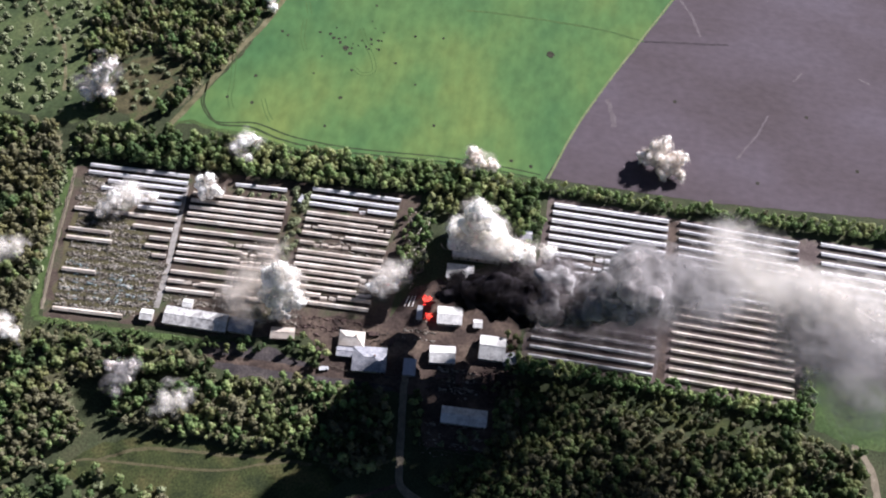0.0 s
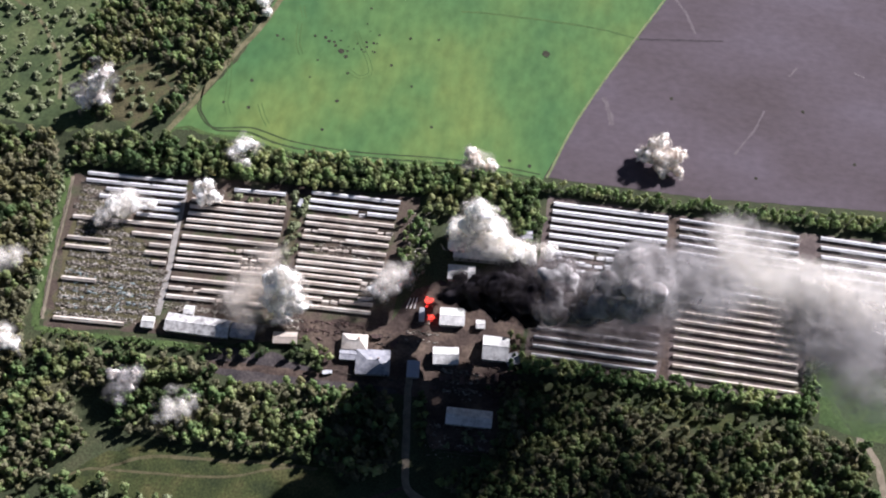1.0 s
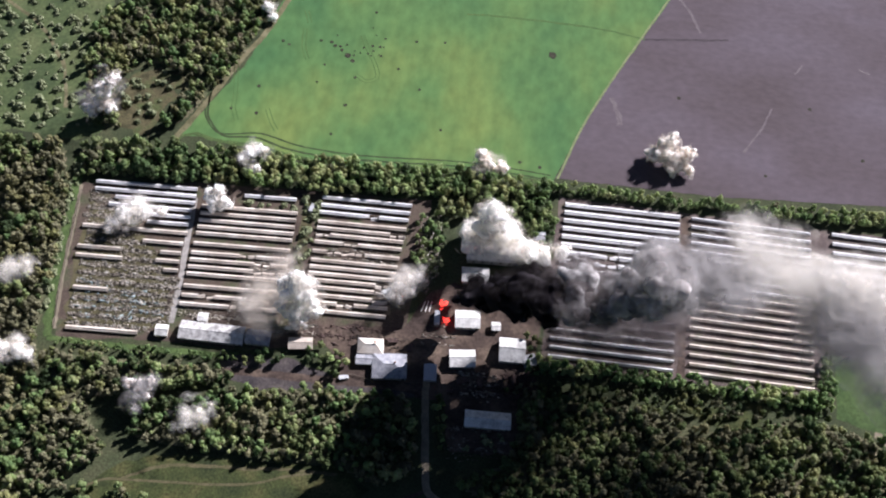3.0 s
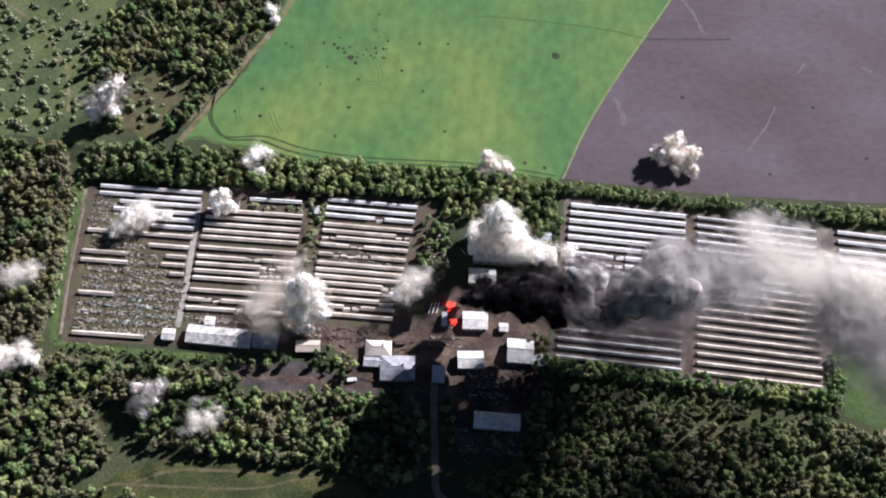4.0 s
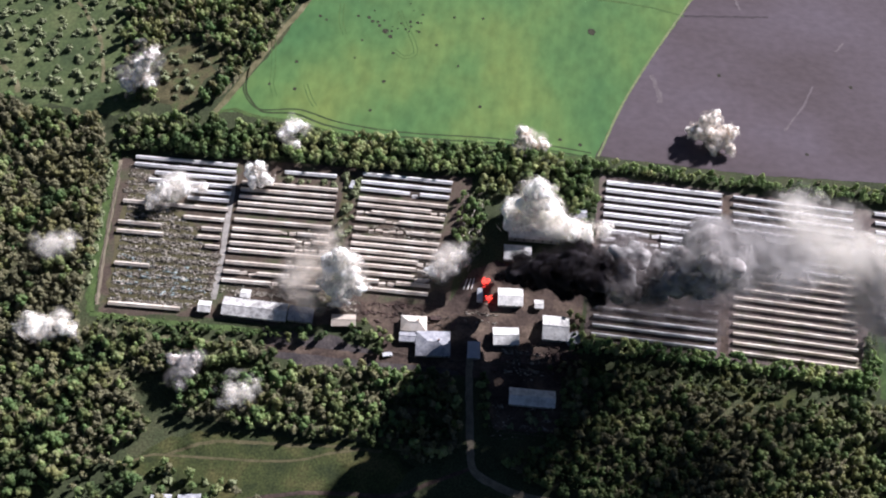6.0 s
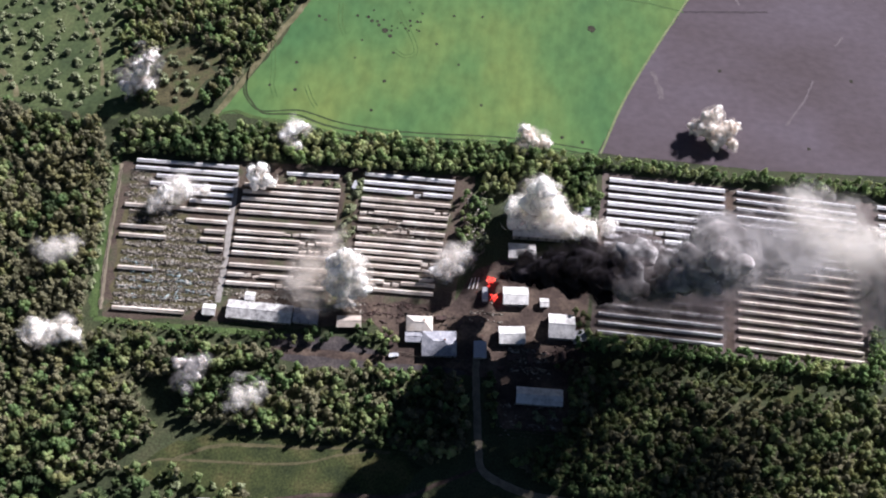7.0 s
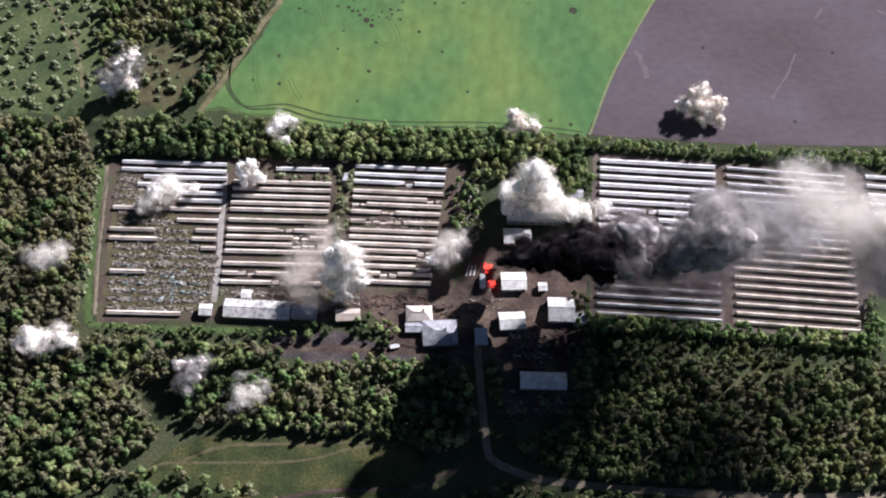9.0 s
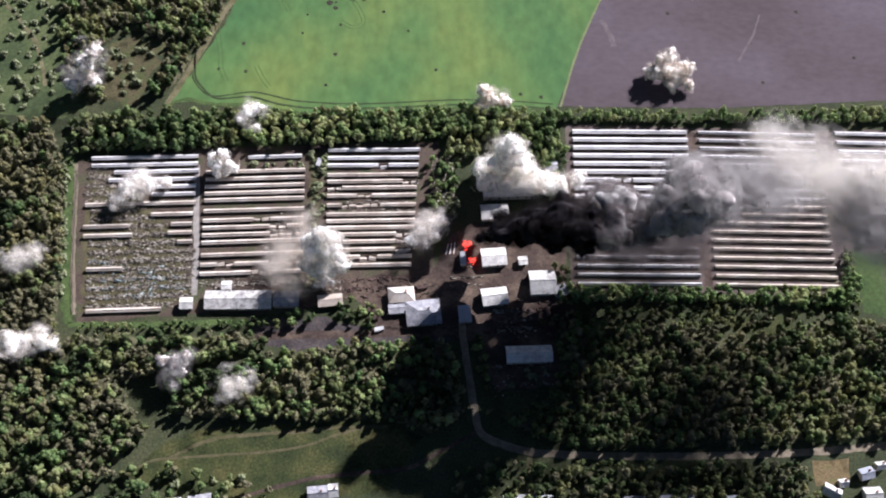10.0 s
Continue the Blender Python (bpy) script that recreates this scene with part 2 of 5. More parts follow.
def soup(name, verts, tris, material, parent=None, smooth=False):
    """One mesh object from arrays of points and triangles."""
    verts, tris = np.asarray(verts, np.float32), np.asarray(tris, np.int32)
    me = bpy.data.meshes.new(name)
    me.vertices.add(len(verts))
    me.vertices.foreach_set("co", verts.ravel())
    me.loops.add(tris.size)
    me.loops.foreach_set("vertex_index", tris.ravel())
    me.polygons.add(len(tris))
    me.polygons.foreach_set("loop_start", np.arange(0, tris.size, 3, dtype=np.int32))
    if smooth:
        me.polygons.foreach_set("use_smooth", np.ones(len(tris), bool))
    me.update(calc_edges=True)
    me.materials.append(material)
    ob = new(name, me)
    ob.parent = parent
    return ob


def joined(pieces):
    """Arrays of points and triangles of several pieces as one."""
    vs, fs, at = [], [], 0
    for v, f in pieces:
        vs.append(v)
        fs.append(f + at)
        at += len(v)
    return np.concatenate(vs), np.concatenate(fs)


def ball(level):
    bm = bmesh.new()
    bmesh.ops.create_icosphere(bm, subdivisions=level, radius=1)
    v = np.array([q.co[:] for q in bm.verts])
    f = np.array([[q.index for q in p.verts] for p in bm.faces])
    bm.free()
    return v, f


BALL1, BALL2 = ball(1), ball(2)


def empty(name, x, y, z=0.0, turn=0.0):
    ob = new(name)
    ob.matrix_world = pose(x, y, z, 0, 0, turn)
    return ob


def box(name, x0, y0, z0, x1, y1, z1, material, parent=None, label="", edge=0.0):
    """A box between two corners, with bevelled edges if asked."""
    bm = bmesh.new()
    bmesh.ops.create_cube(bm, size=1)
    for v in bm.verts:
        v.co = Vector(((x0 + x1) / 2 + v.co.x * (x1 - x0), (y0 + y1) / 2 + v.co.y * (y1 - y0), (z0 + z1) / 2 + v.co.z * (z1 - z0)))
    if edge:
        bmesh.ops.bevel(bm, geom=bm.edges[:], offset=edge, segments=2, affect="EDGES")
    me = bpy.data.meshes.new(name)
    bm.to_mesh(me)
    bm.free()
    me.materials.append(material)
    ob = new(name, me)
    ob.parent = parent
    return tagged(ob, label) if label else ob


def inside(x, y, poly):
    hit = False
    for (ax, ay), (bx, by) in zip(poly, poly[1:] + poly[:1]):
        if (ay > y) != (by > y) and x < ax + (y - ay) * (bx - ax) / (by - ay):
            hit = not hit
    return hit


def scatter(poly, step, rng, keep=1.0):
    """Jittered places within a polygon, about step apart."""
    xs, ys = [p[0] for p in poly], [p[1] for p in poly]
    out = []
    row, y = 0, min(ys)
    while y < max(ys):
        x = min(xs) + (row % 2) * step / 2
        while x < max(xs):
            px, py = x + rng.uniform(-0.65, 0.65) * step, y + rng.uniform(-0.65, 0.65) * step
            if rng.random() < keep and inside(px, py, poly):
                out.append((px, py))
            x += step
        y += step * 0.87
        row += 1
    return out


def sheet(name, poly, z, material, label, category, ragged=0.0, seed=1):
    """A flat ground sheet with a slightly uneven outline."""
    rng = random.Random(seed)
    pts = []
    for (ax, ay), (bx, by) in zip(poly, poly[1:] + poly[:1]):
        n = max(1, int(math.hypot(bx - ax, by - ay) / 4)) if ragged else 1
        for i in range(n):
            k = i / n
            pts.append((ax + (bx - ax) * k + rng.uniform(-ragged, ragged), ay + (by - ay) * k + rng.uniform(-ragged, ragged), z))
    bm = bmesh.new()
    bmesh.ops.triangle_fill(bm, edges=[e for e in loop_edges(bm, pts)], use_beauty=True, normal=(0, 0, 1))
    for f in bm.faces:
        if f.normal.z < 0:
            f.normal_flip()
    me = bpy.data.meshes.new(name)
    bm.to_mesh(me)
    bm.free()
    me.materials.append(material)
    return tagged(new(name, me), label, category, kind="structure")


def loop_edges(bm, pts):
    vs = [bm.verts.new(p) for p in pts]
    return [bm.edges.new((a, b)) for a, b in zip(vs, vs[1:] + vs[:1])]


def curve_points(pts, step=2.0):
    """A smooth line through the points (Catmull-Rom), sampled about every step metres."""
    p = [Vector(q) for q in pts]
    p = [p[0] * 2 - p[1], *p, p[-1] * 2 - p[-2]]
    out = []
    for a, b, c, d in zip(p, p[1:], p[2:], p[3:]):
        n = max(1, int((c - b).length / step))
        for i in range(n):
            t = i / n
            out.append(0.5 * (2 * b + (c - a) * t + (2 * a - 5 * b + 4 * c - d) * t * t + (3 * b - a - 3 * c + d) * t ** 3))
    return out + [p[-2]]


def strip(name, pts, width, z, material, label, category, uneven=0.15, seed=3, shift=0.0):
    """A ground strip of the given width along a smooth line."""
    rng = random.Random(seed)
    line = curve_points(pts)
    vs, fs = [], []
    for i, p in enumerate(line):
        d = line[min(i + 1, len(line) - 1)] - line[max(i - 1, 0)]
        side = Vector((-d.y, d.x)).normalized()
        a = p + side * (shift + width / 2 * (1 + rng.uniform(-uneven, uneven)))
        b = p + side * (shift - width / 2 * (1 + rng.uniform(-uneven, uneven)))
        vs += [(a.x, a.y, z), (b.x, b.y, z)]
        if i:
            k = 2 * i
            fs.append((k - 2, k - 1, k + 1, k))
    return tagged(link_mesh(name, vs, fs, material), label, category, kind="structure")


# ---- ground, fields, roads ----
S = 2400
tagged(link_mesh("ground", [(-S, -S, 0), (S, -S, 0), (S, S, 0), (-S, S, 0)], [(0, 1, 2, 3)], GRASS),
       "dark green rough grass and undergrowth", "ground", kind="structure")
sheet("green_field", [(49, 140), (10, 58), (-7, 10), (-27, 10), (-55, 9.5), (-90, 5.5), (-117, 4), (-136, 5), (-150, 8.5), (-166, 8), (-187, 8.5), (-167, 54), (-158, 94), (-120, 270), (180, 420)],
      0.03, CROP, "bright green field of young crop with yellowish patches", "field", 0.5)
sheet("ploughed_field", [(-6, 12), (10, 58), (49, 140), (180, 420), (700, 400), (700, 82), (158, 22), (72, 14)],
      0.06, PLOUGH, "bare purplish brown ploughed field", "field", 0.3)
sheet("meadow_northwest", [(-330, 120), (-240, 120), (-243, 62), (-238, 40), (-230, 20), (-222, 6), (-235, -3), (-262, -3), (-300, 2), (-330, 5)], 0.03, LAWN, "light green meadow dotted with bushes", "meadow", 1.5)
sheet("clearing", [(-226, 36), (-209, 47), (-194, 42), (-197, 22), (-201, 6), (-214, 5), (-224, 16)], 0.04, SCRUB, "brown scrubby clearing in the wood", "clearing", 3.2)
sheet("meadow_south", [(-186, -168), (-170, -152), (-150, -147), (-83, -143), (-70, -150), (-84, -172), (-128, -178), (-168, -172)], 0.03, MEADOW,
      "sunlit green meadow crossed by footpaths", "meadow", 1.0)
sheet("meadow_east", [(124, -62), (123, -92), (142, -96), (260, -96), (260, -62)], 0.03, DAMP, "green grass field beside the sheds", "meadow", 0.5)
sheet("yard_west", [(-225, -26), (-170, -17), (-63, -10), (-66, -84), (-100, -90), (-132, -98), (-170, -99), (-214, -104)], 0.02, WEST_FLOOR,
      "trodden dark earth between the rows of sheds", "yard", 0.6)
sheet("yard_east", [(-3, 2), (118, 3), (196, 6), (196, -60), (118, -64), (116, -84), (-6, -84)], 0.02, FLOORING, "dark earth under the shed rows", "yard", 0.6)
sheet("farmyard", [(-120, -82), (-66, -77), (-58, -58), (-48, -52), (-6, -55), (-8, -84), (-14, -104), (-12, -128), (-40, -130), (-46, -108), (-92, -108), (-95, -92)],
      0.05, SOIL, "bare brown earth of the farmyard", "yard", 0.8)
sheet("shattered_ground", [(-219, -34), (-206, -40), (-190, -50), (-172, -64), (-169, -89), (-181, -98), (-212, -98), (-217, -60)], 0.035, DRY, "trampled dry grass under the wreckage", "yard", 2.0)
strip("farm_road", [(-53.5, -99), (-53, -108), (-51, -123), (-49, -137), (-46.5, -148), (-36, -153.5), (-24, -156), (0, -157), (33, -156.8), (57, -156.1), (80, -155), (104, -153), (150, -149), (260, -146)],
      3.1, 0.09, PALE, "pale dirt road curving round the wood", "road")
sheet("shaded_ground", [(-142, -100.5), (-114, -99), (-90, -104), (-58, -103), (-58, -109), (-93, -110), (-126, -115), (-142, -110)], 0.055, DAMP_SOIL, "dark damp earth along the road", "yard", 1.2)
strip("west_road", [(-142, -109), (-128, -107.5), (-114, -107), (-100, -106.5), (-93, -106), (-67, -105), (-54, -105)], 3.4, 0.075, SOIL, "dirt road beside the hedge", "road")
strip("meadow_road", [(-48, -148), (-63, -156), (-76, -163), (-94, -165), (-116, -168), (-150, -178)], 1.6, 0.07, SOIL, "faint dirt track in shade", "road")
strip("village_lane", [(-27, -158), (-28, -172), (-29, -195)], 2.4, 0.07, DIRT, "narrow village lane", "lane")
strip("field_track", [(-120, 240), (-156, 94), (-168.5, 60.6), (-177.5, 35.7), (-184.6, 17.3), (-190.5, 4)], 2.9, 0.07, DIRT, "pale dirt track along the green field", "track")
strip("shed_track", [(-172, -26), (-170, -50), (-168, -70), (-167, -90)], 2.5, 0.06, CONCRETE, "pale concrete track between the shed rows", "track")
strip("shed_track_east", [(-119, -18), (-118.5, -50), (-118, -84)], 5.0, 0.05, SCRUB, "overgrown earthen lane between the shed blocks", "track")
strip("gap_track", [(57, 0), (56.5, -40), (55.5, -84)], 3.4, 0.05, SOIL, "earthen lane between the shed blocks", "track")
strip("meadow_path", [(-185, -166.5), (-175.5, -161), (-162.6, -159.6), (-147, -158.3), (-132, -157), (-117, -154.5), (-103, -149.3), (-90, -146)], 1.0, 0.07, DRY, "narrow trodden footpath", "path")
strip("field_edge_verge", [(-190, 4.5), (-182, 9.5), (-168, 7.2), (-150, 7.6), (-136, 4.6), (-117, 3.4), (-90, 4.6), (-55, 8.2), (-27, 8.4), (-8, 8.6)], 1.8, 0.055, VERGE, "pale uncut grass along the crop edge", "verge", 0.5)
strip("field_verge", [(-5, 12), (10, 57), (48, 140), (170, 400)], 1.1, 0.09, PALE_GRASS, "pale grass verge between the fields", "verge")

# wheel marks, verges and shell holes on the fields
def ruts(name, pts, material, label, gap=1.9, width=0.5, z=0.07):
    """A pair of wheel marks."""
    for s in (-1, 1):
        strip(name, pts, width, z, material, label, "wheel marks", 0.2, 5, s * gap / 2)


for line in ([(-171, 54.7), (-167.5, 37), (-166.4, 28), (-163.2, 20.5)], [(-141.5, 84), (-140, 72), (-136.6, 64)], [(-143, 96), (-140, 88)], [(-111.7, 84.4), (-107.5, 75.7), (-101.9, 65.6), (-100, 58), (-105, 55), (-110.5, 58.2)],
             [(-150, 30), (-146, 22), (-143, 18)]):
    ruts("tramline", line, RUT, "paired wheel marks in the green crop", 1.9, 0.4)
strip("field_line", [(-60, 108), (-41, 109.6), (7.2, 110.3), (34.5, 107)], 1.0, 0.07, RUT, "dark old track across the crop", "track", 0.5)
strip("field_line_soil", [(34.5, 107), (60, 111), (78.9, 114)], 1.2, 0.10, mat("dark_soil", [(0.05, 0.04, 0.045), (0.075, 0.06, 0.065)], 0.3, 2.0, 0.95, spread=0.25), "dark old track across the bare soil", "track", 0.5)
for line, w in (([(52, 140), (58.7, 129.4), (63.9, 116.3)], 1.5), ([(100.5, 72.1), (95.1, 58.6), (90.2, 50.6), (85.6, 42.1)], 1.0), ([(18.9, 65.6), (22, 57), (23.8, 48.9)], 2.6), ([(117.7, 103.3), (113.3, 96.7)], 1.2),
                ([(153, 103.3), (147.2, 105.8)], 1.2)):
    strip("pale_streak", line, w, 0.09, mat("pale_soil", [(0.115, 0.094, 0.10), (0.155, 0.13, 0.135)], 0.3, 2.0, 0.95, spread=0.25), "pale streak in the bare soil", "streak", 0.5)
strip("headland_rut", [(-181, 40), (-179.6, 24.9), (-177.1, 18.4), (-171.2, 12.5), (-164.3, 12.2), (-151.1, 14.9), (-142.6, 13.5), (-131.2, 10.9), (-111.9, 9.8), (-90.2, 10.7), (-55.1, 14), (-27.7, 14.2), (-8.4, 13.3)],
      0.8, 0.066, HEADLAND, "dark wheel rut along the crop edge", "track", 0.3)
strip("headland_rut", [(-179.6, 40), (-178.3, 24.1), (-174.6, 17.1), (-168.1, 11), (-161.3, 11), (-150.5, 12), (-136.1, 8.1), (-116.8, 6.7), (-89.8, 8.1), (-54.7, 11.2), (-27.5, 11.4), (-8.3, 10.4)],
      1.0, 0.07, HEADLAND, "dark wheel rut along the crop edge", "track", 0.3)


def crater(x, y, r, seed):
    """A shallow shell hole with a raised ragged rim."""
    rng = random.Random(seed)
    n = 12
    vs, fs = [(0, 0, 0.08)], []
    for ring, (k, z) in enumerate(((0.5, 0.10), (0.8, 0.18), (1.0, 0.09))):
        for i in range(n):
            a, q = 2 * math.pi * i / n, r * k * rng.uniform(0.8, 1.2)
            vs.append((q * math.cos(a), q * math.sin(a), z))
    for i in range(n):
        j = (i + 1) % n
        fs.append((0, 1 + i, 1 + j))
        for q in (0, 1):
            fs.append((1 + q * n + i, 1 + (q + 1) * n + i, 1 + (q + 1) * n + j, 1 + q * n + j))
    ob = link_mesh("shell_hole", vs, fs, CHURNED)
    ob.location = (x, y, 0)
    return tagged(ob, "small dark shell hole in the field", "shell hole", "shell holes")


CHURNED = mat("churned_soil", [(0.03, 0.03, 0.02), (0.055, 0.052, 0.033)], 0.8, 3.0, 0.95, spread=0.3)
R_HOLE = 0.8
HOLES = [(-12.7, 87.8, 2.6), (-116.9, 69.9, 2.2), (-120.5, 72.9, 1.2), (-113.9, 66.8, 1.4), (-126.5, 77.3, 1.2), (-101.5, 78.2, 1.0), (-68.9, 86.7, 0.9), (-83.4, 84.8, 1.0), (-90.1, 65.5, 1.0), (-77.8, 54.2, 0.9),
         (-112.9, 38.5, 1.2), (-116.5, 20.2, 1.0), (-64.2, 31.2, 1.0), (-23.8, 18.5, 1.1), (-13.9, 17.2, 1.2), (-151, 73.9, 1.0), (-147.6, 72, 0.9), (-157.1, 43.1, 1.1), (-154.7, 26.6, 1.2), (-167.4, 27.5, 0.9), (-132, 77.3, 1.0), (-124.3, 75.1, 1.2), (-111, 56.5, 0.9), (-107, 101, 0.9), (-99.6, 83.9, 0.8), (-127.5, 62, 0.8), (-129.2, 50.5, 0.7)]
for n, (x, y, r) in enumerate(HOLES):
    crater(x, y, r * R_HOLE, n)
hole_rng = random.Random(8)
for n in range(16):
    crater(-110 + hole_rng.gauss(0, 8), 75 + hole_rng.gauss(0, 6), hole_rng.uniform(0.35, 0.8), 40 + n)
for n, (x, y) in enumerate([(53, 71), (53, 23), (145, 47), (96, 30), (120, 75)]):
    crater(x, y, 0.9, 70 + n)
strip("grass_verge_west", [(-231, -12), (-228, -27), (-224.5, -60), (-220, -90), (-217, -104)], 3.8, 0.05, VERGE, "bright green grass strip along the fence", "verge", 0.3)
strip("grass_verge_south", [(-217, -104.5), (-190, -104), (-160, -102.5), (-135, -101)], 2.4, 0.05, VERGE, "bright green grass strip below the sheds", "verge", 0.3)
strip("shed_fence_path", [(-225.3, -27), (-223.1, -44), (-220.8, -64), (-217.9, -85), (-215.1, -100)], 1.7, 0.06, PALE, "pale dry path along the shed yard", "path", 0.4)
strip("northwest_path", [(-300, 80), (-290.3, 73.1), (-279.7, 67.2), (-268.2, 57.7), (-262.3, 49.4), (-255.5, 41.4), (-250, 28), (-245.8, 14.7)], 1.8, 0.07, DIRT, "faint track across the meadow", "path", 0.3)
strip("far_west_path", [(-310, 25), (-296.5, 17.1), (-286.8, 8.4), (-283.5, 2.2)], 2.4, 0.07, DIRT, "dirt track at the wood's corner", "path", 0.3)
strip("east_path", [(139, -96.5), (142.9, -97.8), (146.3, -104.6), (148.4, -111.5), (150, -130)], 3.0, 0.07, PALE, "pale dirt path beside the wood", "path", 0.3)
sheet("clearing_southeast", [(60, -97), (66, -94.5), (78, -93.5), (93, -94), (90, -101), (77, -104), (64, -101)], 0.04, MEADOW, "small grassy clearing in the wood", "clearing", 1.0)
sheet("bare_plot", [(89, -158.2), (104, -157), (103, -165), (98, -165), (97, -168), (88, -168)], 0.05, SANDY, "bare sandy plot beside the road", "plot", 0.5)
strip("meadow_path_north", [(-169, -159.7), (-154.5, -152.7), (-139, -150.2), (-121, -148.8), (-106, -147), (-84, -146)], 1.3, 0.06, DRY, "faint dry path along the wood", "path", 0.4)

# ---- trees ----
def crown(rng, radius, height, base, lobes, leaves, leaf):
    """Crown of many small upright tufts over a loose core, with leaf sprays round them: points and triangles."""
    pieces = []
    v1, f1 = BALL1
    spots = []
    lean = rng.uniform(0, 6.28)
    for i in range(lobes):
        a = 2.4 * i + rng.uniform(-0.5, 0.5)
        k = math.sqrt((i + 0.3) / lobes)
        rr = radius * k * rng.uniform(0.5, 0.9) * (1 + 0.25 * math.cos(a - lean))
        z = base + (height - base) * (0.9 - 0.62 * k ** 2.2 + rng.uniform(-0.2, 0.08))
        c = np.array([rr * math.cos(a), rr * math.sin(a), z])
        r = radius * rng.uniform(0.30, 0.50)
        wob = 1 + 0.5 * np.array([noise.noise(Vector(p) * 1.9 + Vector((i * 3.1, rng.random() * 9, 0))) for p in v1])
        pieces.append((c + v1 * r * wob[:, None] * np.array([1, 1, rng.uniform(0.9, 1.5)]), f1))
        spots.append((c, r))
    pieces.append((v1 * np.array([radius * 0.55, radius * 0.55, (height - base) * 0.34]) + np.array([0, 0, base + (height - base) * 0.42]), f1))
    n = leaves
    pick = [spots[rng.randrange(len(spots))] for _ in range(n)]
    c = np.array([p[0] for p in pick])
    r = np.array([p[1] for p in pick])
    g = np.random.RandomState(rng.randrange(10 ** 6))
    d = g.normal(size=(n, 3))
    d[:, 2] = np.abs(d[:, 2]) * 0.9 - 0.15
    d /= np.linalg.norm(d, axis=1)[:, None]
    mid = c + d * (r * g.uniform(0.92, 1.42, n))[:, None]
    u = np.cross(d, g.normal(size=(n, 3)))
    u /= np.linalg.norm(u, axis=1)[:, None]
    w = np.cross(d, u) + 0.5 * d * g.normal(size=(n, 1))
    s = leaf * g.uniform(0.6, 1.3, n)[:, None]
    q = np.stack([mid - u * s - w * s * 0.6, mid + u * s * 0.9 - w * s * 0.5, mid + w * s * 0.9 + d * s * 0.35], 1).reshape(-1, 3)
    pieces.append((q, np.arange(3 * n).reshape(-1, 3)))
    return joined(pieces)


tree_rng = random.Random(5)
CROWNS = [crown(tree_rng, tree_rng.uniform(2.0, 3.2), tree_rng.uniform(6.5, 10.0), 1.6, tree_rng.choice((7, 8, 9)), 110, 0.33) for _ in range(12)]
THIN = [crown(tree_rng, tree_rng.uniform(1.9, 2.7), tree_rng.uniform(7.5, 10.5), 1.8, 8, 120, 0.30) for _ in range(8)]
BUSH = [crown(tree_rng, tree_rng.uniform(1.3, 1.8), tree_rng.uniform(2.2, 3.2), 0.1, 6, 90, 0.32) for _ in range(5)]


def trunk_mesh(height, r):
    """A tapered trunk with three limbs."""
    pieces = []
    def limb(a, b, ra, rb):
        a, b = np.array(a, float), np.array(b, float)
        ring = np.array([[math.cos(k * math.pi / 3), math.sin(k * math.pi / 3), 0] for k in range(6)])
        v = np.concatenate([a + ring * ra, b + ring * rb])
        f = [t for k in range(6) for t in ((k, (k + 1) % 6, 6 + (k + 1) % 6), (k, 6 + (k + 1) % 6, 6 + k))]
        pieces.append((v, np.array(f)))
    limb((0, 0, -0.1), (0.1, 0.05, height * 0.55), r, r * 0.6)
    limb((0.1, 0.05, height * 0.5), (1.0, 0.4, height * 0.8), r * 0.5, r * 0.2)
    limb((0.1, 0.05, height * 0.45), (-0.8, 0.7, height * 0.75), r * 0.5, r * 0.2)
    limb((0.1, 0.05, height * 0.5), (0.1, -0.9, height * 0.78), r * 0.5, r * 0.2)
    return joined(pieces)


TRUNK = trunk_mesh(6.0, 0.2)


def mesh_of(name, arrays, material):
    ob = soup(name, *arrays, material, smooth=True)
    me = ob.data
    bpy.data.objects.remove(ob)
    return me


TRUNK_ME = mesh_of("trunk", TRUNK, BARK)
CROWN_ME = {LEAF.name: [mesh_of("crown", c, LEAF) for c in CROWNS], LEAF_PALE.name: [mesh_of("crown", c, LEAF_PALE) for c in CROWNS],
            TWIG.name: [mesh_of("crown", c, TWIG) for c in THIN]}
BUSH_ME = [mesh_of("bush", b, SHRUB) for b in BUSH]


def tree(x, y, size, material, label, group):
    top = empty("tree", x, y, 0, tree_rng.uniform(0, 360))
    top.scale = (size, size, size * tree_rng.uniform(0.85, 1.1))
    for name, me in (("trunk", TRUNK_ME), ("crown", tree_rng.choice(CROWN_ME[material.name]))):
        new(name, me).parent = top
    return tagged(top, label, "tree", group)


def bush(x, y, size, label, group):
    ob = new("bush", tree_rng.choice(BUSH_ME))
    ob.matrix_world = pose(x, y, -0.85, 0, 0, tree_rng.uniform(0, 360)) @ Matrix.Diagonal((size, size, size, 1))
    return tagged(ob, label, "bush", group)


